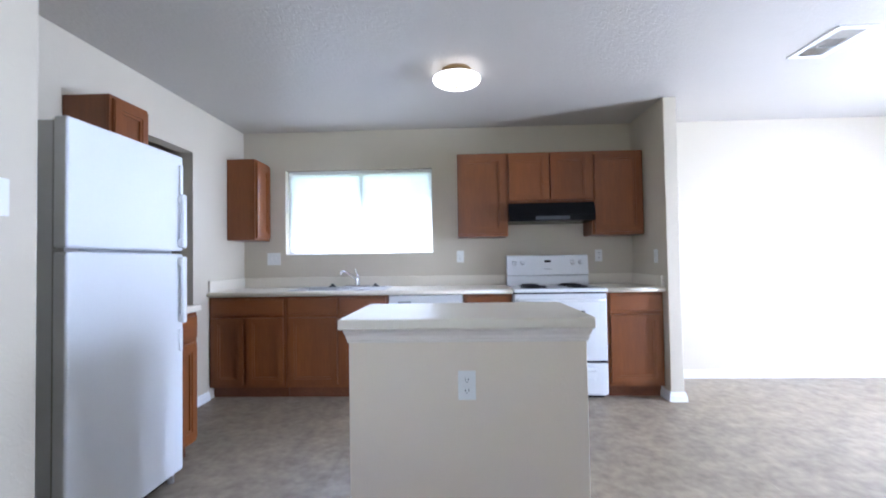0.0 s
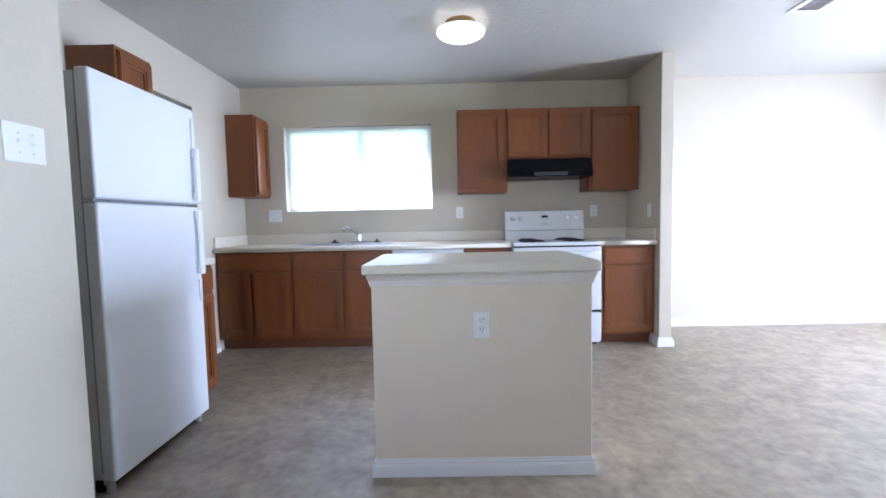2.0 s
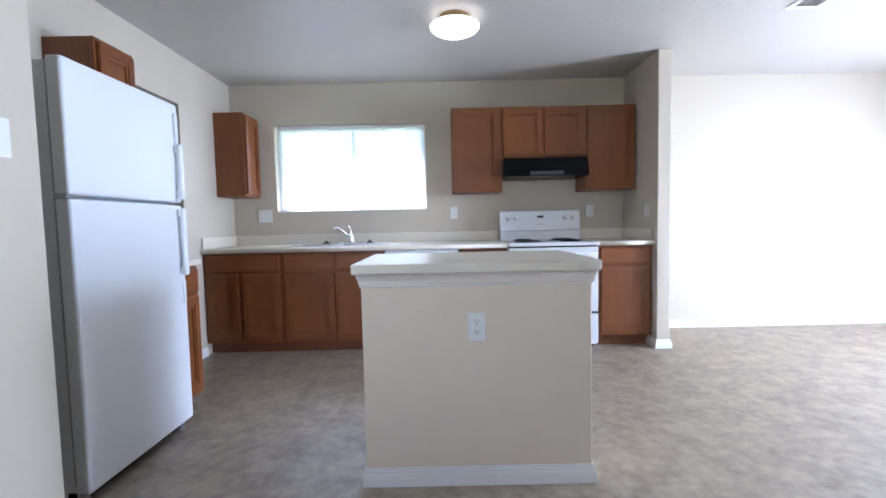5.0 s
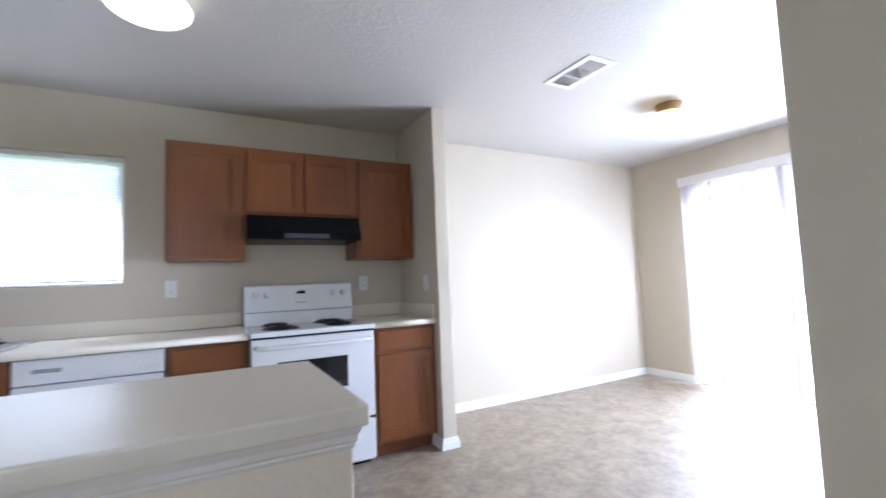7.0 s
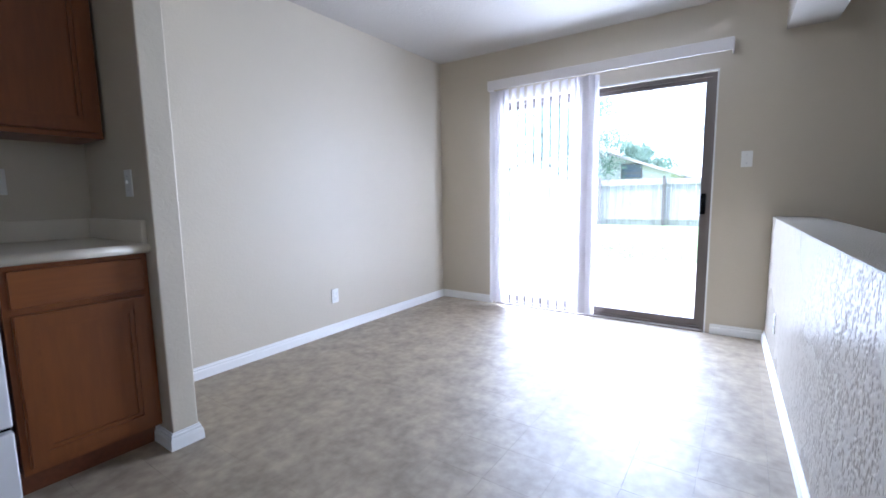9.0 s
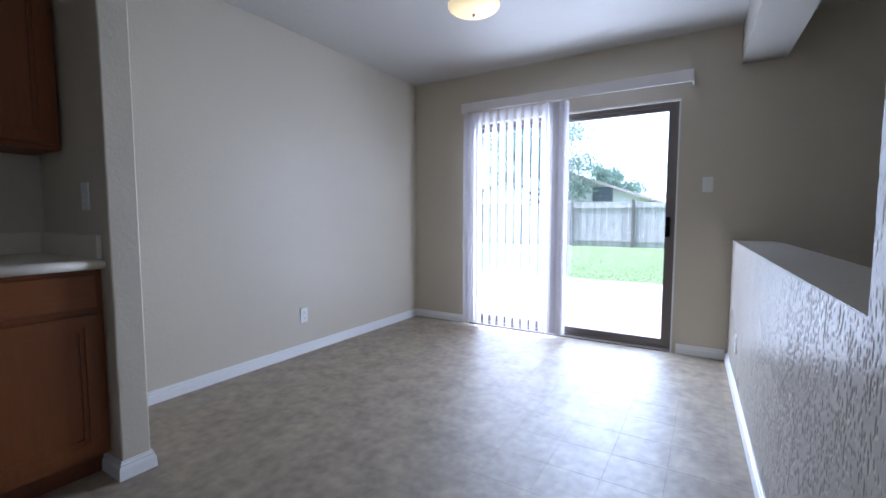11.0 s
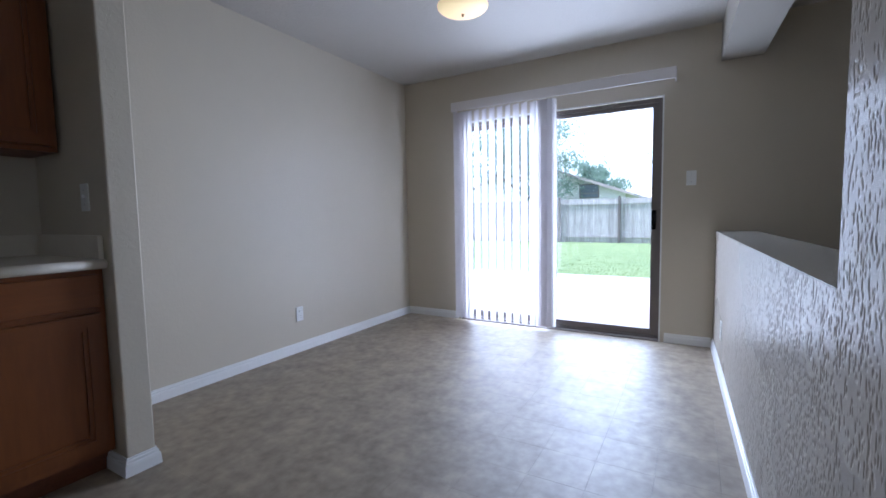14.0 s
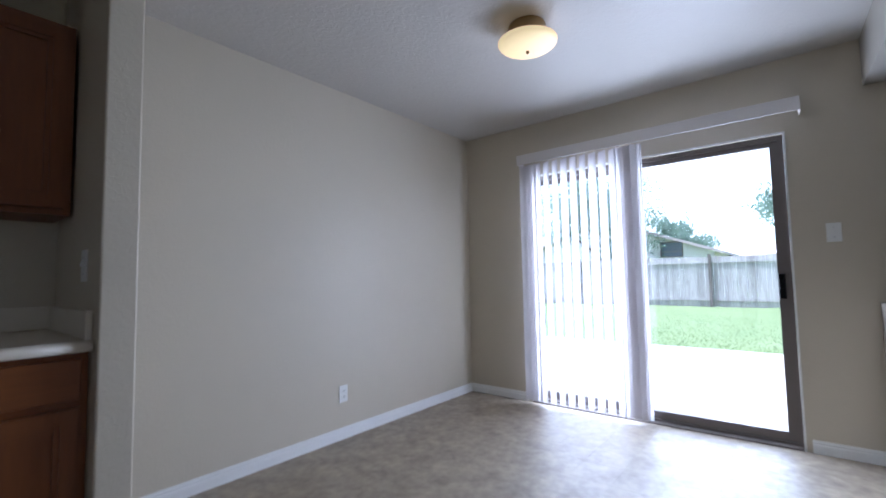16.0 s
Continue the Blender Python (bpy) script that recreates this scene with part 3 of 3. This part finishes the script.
for x, y, r in ((0.19, -0.50, 0.098), (0.56, -0.50, 0.078), (0.19, -0.25, 0.078), (0.56, -0.25, 0.098)):
    bn = part("burner", lathe([(r * 1.16, 0.001), (r * 1.16, 0.006), (r * 1.08, 0.007), (r * 1.0, 0.002), (0, 0.0015)], 28), CHROME if r < 0 else BLACK, rg, "black drip pan")
    bn.location = (x, y, 0.914)
    turns = []
    for s in range(101):
        a = s / 100 * 2 * math.pi * 4
        q = r * (0.18 + 0.78 * s / 100)
        turns.append((q * math.cos(a), q * math.sin(a), 0.0135))
    part("coil", tube(turns, 0.0042, 6), COIL, bn, "dark spiral heating coil")

# ---- hood ----
hd = base("range_hood", pose(0.459, 0, 0), "black metal range hood under the short cabinet", "range hood")
part("shell", prism([(-0.003, 1.497), (-0.40, 1.497), (-0.415, 1.503), (-0.415, 1.55), (-0.375, 1.655), (-0.365, 1.664), (-0.003, 1.664)], 0.757), BLACK, hd)
part("front_lip", box(0.001, 0.756, -0.420, -0.4155, 1.500, 1.545, 0.002), BLACK, hd)
# lighter strip imitating the reflection on the hood's black front
part("sheen_strip", box(0.23, 0.53, -0.4225, -0.4195, 1.506, 1.538, 0.001, 1), DARKGREY, hd)

# ---- dishwasher ----
dw = base("dishwasher", pose(-0.594, 0, 0), "white built-in dishwasher under the countertop", "dishwasher")
part("tub", box(0.004, 0.622, -0.57, -0.02, 0.1, 0.868), GREYPLASTIC, dw)
part("door", box(0.002, 0.624, -0.612, -0.571, 0.115, 0.742, 0.005), ENAMEL, dw)
cp = part("control_strip", box(0.002, 0.624, -0.618, -0.571, 0.748, 0.870, 0.006), ENAMEL, dw)
part("latch", box(0.08, 0.19, -0.624, -0.617, 0.802, 0.822, 0.003), GREYPLASTIC, cp)
for k in range(3):
    part("button", box(0.50 + 0.035 * k, 0.525 + 0.035 * k, -0.622, -0.617, 0.80, 0.822, 0.002), PLATE, cp)
part("toe_panel", box(0.004, 0.622, -0.555, -0.54, 0, 0.112), BLACK, dw)

# ---- sink ----
sk = base("kitchen_sink", pose(0, 0, 0), "double-bowl stainless steel sink set in the counter", "sink")
sx0, sx1, sy0, sy1 = SINK
mid = (sx0 + sx1) / 2
part("rim", slab(2, 0.9145, 0.921, sx0 - 0.02, sx1 + 0.02, sy0 - 0.02, sy1 + 0.06, [(sx0 + 0.02, mid - 0.015, sy0 + 0.02, sy1 - 0.02), (mid + 0.015, sx1 - 0.02, sy0 + 0.02, sy1 - 0.02)]), STEEL, sk)
for a, b in ((sx0 + 0.018, mid - 0.013), (mid + 0.013, sx1 - 0.018)):
    bw = bmesh.new()
    top = [bw.verts.new(p) for p in ((a, sy0 + 0.018, 0.915), (b, sy0 + 0.018, 0.915), (b, sy1 - 0.018, 0.915), (a, sy1 - 0.018, 0.915))]
    low = [bw.verts.new((v.co.x + (0.02 if v.co.x < (a + b) / 2 else -0.02), v.co.y + (0.02 if v.co.y < (sy0 + sy1) / 2 else -0.02), 0.745)) for v in top]
    for k in range(4):
        j = (k + 1) % 4
        bw.faces.new([top[k], top[j], low[j], low[k]])
    bw.faces.new(low)
    part("bowl", bw, STEEL, sk)
    st = part("strainer", lathe([(0, 0.030), (0.012, 0.030), (0.013, 0.012), (0.034, 0.010), (0.038, 0.0), (0, 0)], 18), RUBBER, sk, "dark sink stopper standing on the rim")
    st.location = ((a + b) / 2 + (0.06 if a > mid - 0.01 else 0.04), sy1 + 0.015, 0.921)
fc = base("kitchen_faucet", pose(-0.985, -0.075, 0.921), "chrome single-lever kitchen faucet with an arched spout", "faucet")
part("deck_plate", box(-0.12, 0.12, -0.028, 0.028, 0, 0.012, 0.006, 3), CHROME, fc)
part("column", lathe([(0.024, 0.012), (0.024, 0.05), (0.020, 0.075), (0.020, 0.095), (0.014, 0.105), (0, 0.108)], 20), CHROME, fc, smooth=True)
part("spout", tube([(0, 0, 0.055), (-0.03, -0.04, 0.09), (-0.07, -0.10, 0.135), (-0.095, -0.14, 0.150), (-0.115, -0.165, 0.145), (-0.122, -0.175, 0.125)], [0.013, 0.012, 0.011, 0.011, 0.012, 0.013], 12), CHROME, fc, smooth=True)
part("lever", tube([(0, 0, 0.10), (-0.012, 0.008, 0.135), (-0.028, 0.014, 0.165)], [0.010, 0.008, 0.010], 10), CHROME, fc, smooth=True)

# ---- kitchen window ----
wx0, wx1, wz0, wz1 = WIN
wi = base("window_1", pose(0, 0, 0), "white framed sliding kitchen window in a drywall recess", "window", kind="structure")
part("window_frame", slab(1, 0.085, 0.125, wx0 + 0.001, wx1 - 0.001, wz0 + 0.001, wz1 - 0.001, [(wx0 + 0.04, -0.99, wz0 + 0.04, wz1 - 0.04), (-0.955, wx1 - 0.04, wz0 + 0.04, wz1 - 0.04)]), TRIM, wi)
for a, b in ((wx0 + 0.04, -0.99), (-0.955, wx1 - 0.04)):
    g = part("pane", box(a, b, 0.103, 0.107, wz0 + 0.04, wz1 - 0.04), GLASS, wi)
    g.visible_shadow = False
part("window_sill", box(wx0 + 0.001, wx1 - 0.001, 0.001, 0.084, wz0 + 0.001, wz0 + 0.014, 0.003), TRIM, wi)
mb = base("mini_blind", pose(0, 0, 0), "white closed mini blind in the kitchen window", "blind")
part("headrail", box(wx0 + 0.03, wx1 - 0.006, 0.030, 0.055, wz1 - 0.032, wz1 - 0.004, 0.002), TRIM, mb)
part("bottom_rail", box(wx0 + 0.035, wx1 - 0.010, 0.034, 0.050, wz0 + 0.020, wz0 + 0.034, 0.003), TRIM, mb)
sl = bmesh.new()
n_slat = 38
tilt = radians(62)
ya, za = 0.0125 * math.cos(tilt), 0.0125 * math.sin(tilt)
sv = []
for s in (-1, -0.33, 0.33, 1):
    bulge = 0.0015 * (1 - s * s)
    sv.append([sl.verts.new((x, s * ya - bulge, s * za)) for x in (wx0 + 0.035, wx1 - 0.010)])
for a, b in zip(sv, sv[1:]):
    sl.faces.new([a[0], a[1], b[1], b[0]])
slat0 = part("slat", sl, SLAT, mb)
slat0.location = (0, 0.042, wz0 + 0.044)
for k in range(1, n_slat):
    o = new("slat", slat0.data)
    o.parent = mb
    o.location = (0, 0.042, wz0 + 0.044 + k * (wz1 - wz0 - 0.085) / (n_slat - 1))
for x in (wx0 + 0.2, mid + 0.1, wx1 - 0.2):
    part("ladder_cord", tube([(x, 0.030, wz0 + 0.03), (x, 0.030, wz1 - 0.03)], 0.0012, 5), TRIM, mb)


# frame for the added opening behind the camera, never in view
w2 = base("unseen_window", pose(0, 0, 0), "white framed unseen window added behind the camera", "window", kind="structure")
part("window_frame", slab(1, SOUTH - 0.10, SOUTH - 0.05, -1.379, -0.321, 1.201, 2.099, [(-1.33, -0.87, 1.25, 2.05), (-0.83, -0.37, 1.25, 2.05)]), TRIM, w2)

# ---- ceiling lamps ----
def ceiling_lamp(x, y, bowl, label, drop, r=0.165):
    c = base("ceiling_lamp", pose(x, y, H), label, "ceiling lamp")
    part("pan", lathe([(0, 0), (r * 0.62, 0), (r * 0.64, -0.012), (r * 0.56, -0.03), (r * 0.60, -drop + 0.03), (r * 0.78, -drop), (0, -drop)], 36), BRASS, c, "aged brass ceiling pan", True)
    prof = [(r * math.cos(a), -drop - 0.008 - 0.050 * math.sin(a)) for a in [radians(d) for d in range(0, 91, 9)]]
    part("glass_bowl", lathe([(r * 0.80, -drop - 0.001), (r, -drop - 0.004)] + prof, 40), bowl, c, "lit frosted glass bowl", True)
    part("finial", lathe([(0, -drop - 0.055), (0.009, -drop - 0.058), (0.009, -drop - 0.067), (0.005, -drop - 0.073), (0, -drop - 0.075)], 14), BRASS, c)
    return c


ceiling_lamp(0.012, -1.315, BOWLK, "brass flush ceiling lamp with a lit white bowl", 0.058)
ceiling_lamp(3.37, -1.437, BOWL, "brass flush ceiling lamp with a lit amber bowl", 0.085, 0.160)

# ---- ceiling vent ----
vt = base("ceiling_vent", pose(2.315, -1.54, H), "white stamped metal ceiling air vent", "vent")
part("frame", slab(2, -0.008, -0.0005, -0.115, 0.115, -0.20, 0.20, [(-0.075, 0.075, -0.165, 0.165)]), TRIM, vt)
part("backing", box(-0.08, 0.08, -0.17, 0.17, -0.0012, -0.0004), CREAM, vt)
for sect, (a, b, ang) in enumerate(((-0.165, -0.06, 40), (-0.055, 0.055, -35), (0.06, 0.165, -40))):
    part("divider", box(-0.075, 0.075, b, b + 0.005, -0.007, -0.0015), TRIM, vt)
    for k in range(6):
        v = part("louvre", box(-0.011, 0.011, a, b, -0.0006, 0.0006), TRIM, vt)
        v.matrix_local = Matrix.Translation((-0.062 + 0.0248 * k, 0, -0.005)) @ pose(0, 0, 0, 0, ang, 0)

# ---- patio door ----
dy0, dy1, dzz, dz1 = DOOR
pd = base("door_1", pose(0, 0, 0), "bronze aluminium sliding patio door", "patio door", kind="structure")
part("door_frame", slab(0, EX + 0.03, EX + 0.13, dy0 + 0.001, dy1 - 0.001, 0.0, dz1 - 0.001, [(dy0 + 0.03, dy1 - 0.03, 0.028, dz1 - 0.032)]), BRONZE, pd)
mid_y = -1.585
for name, a, b, xx in (("sliding_panel", dy0 + 0.028, mid_y + 0.03, EX + 0.045), ("fixed_panel", mid_y - 0.03, dy1 - 0.032, EX + 0.085)):
    p = part(name, slab(0, xx, xx + 0.032, a, b, 0.03, dz1 - 0.034, [(a + 0.045, b - 0.05, 0.085, dz1 - 0.066)]), BRONZE, pd)
    g = part("pane", box(xx + 0.013, xx + 0.019, a + 0.044, b - 0.049, 0.084, dz1 - 0.065), GLASS, p)
    g.visible_shadow = False
part("door_handle", box(EX + 0.012, EX + 0.046, dy0 + 0.035, dy0 + 0.070, 0.925, 1.085, 0.006), BLACK, pd, "black pull handle with a latch")
part("latch", box(EX + 0.002, EX + 0.014, dy0 + 0.045, dy0 + 0.060, 0.985, 1.02, 0.004), BLACK, pd)
part("door_trim", slab(0, EX - 0.006, EX - 0.001, dy0 - 0.012, dy1 + 0.012, 0.0, dz1 + 0.012, [(dy0, dy1, -0.01, dz1)]), TRIM, pd, "thin white drywall bead")
part("threshold", box(EX - 0.02, EX + 0.14, dy0 + 0.002, dy1 - 0.002, -0.004, 0.012, 0.003), BRONZE, pd)

vb = base("vertical_blind", pose(0, 0, 0), "half-drawn white vertical blind on the patio door", "blind")
part("valance", box(EX - 0.125, EX - 0.115, -2.585, -0.628, 2.084, 2.172, 0.004), VALANCE, vb, "pale vinyl valance")
part("valance_return", box(EX - 0.114, EX - 0.001, -2.585, -2.575, 2.084, 2.172, 0.002), VALANCE, vb)
part("valance_return", box(EX - 0.114, EX - 0.001, -0.638, -0.628, 2.084, 2.172, 0.002), VALANCE, vb)
part("headrail", box(EX - 0.085, EX - 0.045, -2.56, -0.66, 2.11, 2.14, 0.003), VALANCE, vb)


def vane_bm():
    bm = bmesh.new()
    cols = []
    for s in (-1, -0.6, -0.2, 0.2, 0.6, 1):
        cols.append([bm.verts.new((0.006 * (1 - s * s), 0.0445 * s, z)) for z in (0.03, 2.085)])
    for a, b in zip(cols, cols[1:]):
        bm.faces.new([a[0], b[0], b[1], a[1]])
    return bm


v0 = part("vane", vane_bm(), VANE, vb)
v0.matrix_local = pose(EX - 0.065, -0.672, 0, 0, 0, 20)
spots = [(-0.705, -14), (-0.752, -24)] + [(-0.80 - 0.080 * k, -30 - 3 * ((k * 7) % 3)) for k in range(9)] + [(-1.50, 12), (-1.535, 8), (-1.565, 15), (-1.59, 10), (-1.615, 40)]
for y, a in spots:
    o = new("vane", v0.data)
    o.parent = vb
    o.matrix_local = pose(EX - 0.065, y, 0, 0, 0, a)
part("wand", tube([(EX - 0.10, -1.655, 2.02), (EX - 0.10, -1.655, 0.95)], 0.004, 8), TRIM, vb)

# ---- yard ----
gb = bmesh.new()
bmesh.ops.create_grid(gb, x_segments=2, y_segments=2, size=600)
bmesh.ops.translate(gb, vec=(0, 0, -0.17), verts=gb.verts)
structure("ground", gb, LAWN, "green mown back lawn", "ground")
structure("patio", box(EX + 0.15, 9.1, -6.0, 3.4, -0.3, -0.07, 0.01), CONCRETE, "pale concrete patio slab", "patio")

ring = bmesh.new()
bmesh.ops.create_cone(ring, cap_ends=False, segments=64, radius1=180, radius2=180, depth=70)
bmesh.ops.translate(ring, vec=(0, 0, 33), verts=ring.verts)
structure("backdrop", ring, HAZE, "bright white overcast haze along the horizon", "sky")

FXX = 20.0
fence = base("fence", pose(0, 0, 0), "weathered grey wooden privacy fence behind the lawn", "fence")
rng = random.Random(4)
pk = box(0, 0.02, 0, 0.136, 0, 1.85)
pk0 = part("picket", pk, FENCE, fence)
pk0.location = (FXX, -6, -0.16)
for k in range(1, 135):
    o = new("picket", pk0.data)
    o.parent = fence
    o.matrix_local = pose(FXX + rng.uniform(0, 0.012), -6 + k * 0.142, -0.16 + rng.uniform(-0.03, 0.02), rng.uniform(-0.5, 0.5), 0, 0)
for z in (0.05, 1.45):
    part("rail", box(FXX - 0.045, FXX - 0.002, -6, 13.1, z, z + 0.09), FENCE, fence)
for k in range(8):
    part("post", box(FXX - 0.14, FXX - 0.05, -5.02 + k * 2.45, -4.93 + k * 2.45, -0.2, 1.78), POSTWOOD, fence)


def house(m, w, d, wall_h, ridge_h, label, window=None):
    """A plain gabled house; the ridge runs along its own y, the window sits in its gable at y = 0."""
    h = base("house", m, label, "house")
    g = bmesh.new()
    prof = [(0, 0), (d, 0), (d, wall_h), (d / 2, ridge_h - 0.16), (0, wall_h)]
    a = [g.verts.new((px, 0, pz)) for px, pz in prof]
    b = [g.verts.new((px, w, pz)) for px, pz in prof]
    for k in range(5):
        g.faces.new([a[k], a[(k + 1) % 5], b[(k + 1) % 5], b[k]])
    g.faces.new(a)
    g.faces.new(b)
    part("wall", g, SIDING, h)
    bm = bmesh.new()
    o, e = 0.5, 0.14
    prof = [(-o, wall_h - 0.15), (d / 2, ridge_h), (d + o, wall_h - 0.15), (d + o, wall_h - 0.15 - e), (d / 2, ridge_h - e), (-o, wall_h - 0.15 - e)]
    a = [bm.verts.new((px, -o, pz)) for px, pz in prof]
    b = [bm.verts.new((px, w + o, pz)) for px, pz in prof]
    for k in range(6):
        j = (k + 1) % 6
        bm.faces.new([a[k], a[j], b[j], b[k]])
    for q in (a, b):
        bm.faces.new([q[0], q[1], q[4], q[5]])
        bm.faces.new([q[1], q[2], q[3], q[4]])
    part("roof", bm, SHINGLE, h, "low-pitched shingle roof")
    if window:
        x0, x1, z0, z1 = window
        zm = z0 + (z1 - z0) * 0.35
        wd = part("window", slab(1, -0.06, 0.002, x0, x1, z0, z1, [(x0 + 0.06, x1 - 0.06, z0 + 0.06, zm - 0.03), (x0 + 0.06, x1 - 0.06, zm + 0.03, z1 - 0.06)]), BRONZE, h, "dark framed window")
        part("pane", box(x0 + 0.05, x1 - 0.05, -0.03, -0.01, z0 + 0.05, z1 - 0.05), DARKPANE, wd)
    return h


house(pose(27, 11.6, -0.17, 0, 0, -90), 9, 11, 2.46, 4.5, "pale gabled house with a low brown roof beyond the fence", (8.5, 9.6, 2.12, 2.95))
house(pose(34, -8.2, -0.17), 8.4, 8, 2.4, 3.12, "second pale house with a low roof beyond the fence")


def tree(x, y, h, spread, seed, label, leaves=5000, size=0.16):
    r = random.Random(seed)
    t = base("tree", pose(x, y, -0.17), label, "tree")
    limbs = bmesh.new()
    join(limbs, tube([(0, 0, 0), (0.05, 0.03, h * 0.25), (-0.04, 0.08, h * 0.45), (0.05, 0, h * 0.8)], [0.18, 0.14, 0.11, 0.04], 9))
    tips = []
    for k in range(13):
        a, z = k * 2.4 + r.uniform(-0.4, 0.4), h * r.uniform(0.3, 0.7)
        reach = spread * r.uniform(0.55, 1.0)
        top = (reach * math.cos(a), reach * math.sin(a), min(h, z + h * r.uniform(0.08, 0.34)))
        m = (top[0] * 0.5, top[1] * 0.5, z + (top[2] - z) * 0.65)
        join(limbs, tube([(0, 0, z), m, top], [0.07, 0.045, 0.015], 6))
        tips += [top, m, (top[0] * 0.75, top[1] * 0.75, (m[2] + top[2]) / 2)]
    tips.append((0, 0, h * 0.95))
    part("trunk", limbs, BARK, t)
    verts, faces = [], []
    for _ in range(leaves):
        c = Vector(r.choice(tips)) + Vector((r.gauss(0, 1), r.gauss(0, 1), r.gauss(0, 0.7))) * spread * 0.17
        q = Euler((r.uniform(0, 6.3), r.uniform(0, 6.3), r.uniform(0, 6.3))).to_matrix()
        s = size * r.uniform(0.6, 1.3)
        n = len(verts)
        verts += [tuple(c + q @ Vector(p)) for p in ((-s, 0, 0), (0, -s * 0.4, 0.02), (s, 0, 0), (0, s * 0.4, 0.02))]
        faces.append((n, n + 1, n + 2, n + 3))
    me = bpy.data.meshes.new("crown")
    me.from_pydata(verts, [], faces)
    me.materials.append(LEAF)
    cr = new("crown", me)
    cr.parent = t
    return t


tree(24.5, 5.6, 6.3, 3.0, 2, "leafy green tree beyond the wooden fence", 12000, 0.10)
tree(41, 4.6, 5.4, 2.4, 5, "round green tree behind the far house", 6000, 0.15)
tree(15.5, -3.1, 4.8, 1.2, 9, "slender green tree beside the lawn", 3500, 0.07)

# grass, denser along the patio's edge
gr = random.Random(8)
gv, gf = [], []
for k in range(16000):
    gx = 9.1 + abs(gr.gauss(0, 1)) * 3.2 if k % 3 else gr.uniform(9.08, 9.35)
    gy = gr.uniform(-3.6, 5.5)
    if gx > 19.9:
        continue
    hh, ww, a = gr.uniform(0.015, 0.04), 0.006, gr.uniform(0, 3.14)
    n = len(gv)
    gv += [(gx - ww * math.cos(a), gy - ww * math.sin(a), -0.17), (gx + ww * math.cos(a), gy + ww * math.sin(a), -0.17), (gx + gr.uniform(-0.03, 0.03), gy + gr.uniform(-0.03, 0.03), -0.17 + hh)]
    gf.append((n, n + 1, n + 2))
gm = bpy.data.meshes.new("grass")
gm.from_pydata(gv, [], gf)
gm.materials.append(GRASS)
tagged(new("grass", gm), "short green grass blades on the lawn", "grass", kind="stuff")

# ---- floor tiles, 9 inch vinyl squares ----
TS = 0.2286
tm = bmesh.new()
bmesh.ops.create_cube(tm, size=1)
bmesh.ops.scale(tm, vec=(TS - 0.0005, TS - 0.0005, 0.006), verts=tm.verts)
bmesh.ops.translate(tm, vec=(0, 0, -0.003), verts=tm.verts)
bmesh.ops.bevel(tm, geom=[e for e in tm.edges if all(v.co.z > -0.001 for v in e.verts)], offset=0.0004, segments=1, affect="EDGES")
tile_mesh = bpy.data.meshes.new("tile")
tm.to_mesh(tile_mesh)
tm.free()
tile_mesh.materials.append(FLOOR)
fl = tagged(new("floor"), "mottled grey-brown vinyl tile floor", "floor", kind="structure")
cells = []
for i in range(math.floor(SCRAP / TS), math.ceil(EX / TS)):
    for j in range(math.floor(SOUTH / TS), 1):
        x, y = -0.02 + (i + 0.5) * TS, -2.609 + (j + 11 + 0.5) * TS
        if SCRAP < x - TS / 2 and x + TS / 2 < EX + 0.10 and SOUTH < y - TS / 2 and y + TS / 2 < 0.2:
            cells.append((x, y))
near = [c for c in cells if -0.6 < c[0] < 4.7 and -3.4 < c[1] < -0.72][:300]
rest = [c for c in cells if c not in set(near)]
for x, y in near:
    o = new("tile", tile_mesh)
    o.parent = fl
    o.location = (x, y, 0)
rv, rf = [], []
src = [tuple(v.co) for v in tile_mesh.vertices]
for x, y in rest:
    n = len(rv)
    rv += [(a + x, b + y, c) for a, b, c in src]
    rf += [tuple(n + k for k in p.vertices) for p in tile_mesh.polygons]
rm = bpy.data.meshes.new("tiles")
rm.from_pydata(rv, [], rf)
rm.materials.append(FLOOR)
ro = new("tiles", rm)
ro.parent = fl
tagged(ro, kind="stuff")
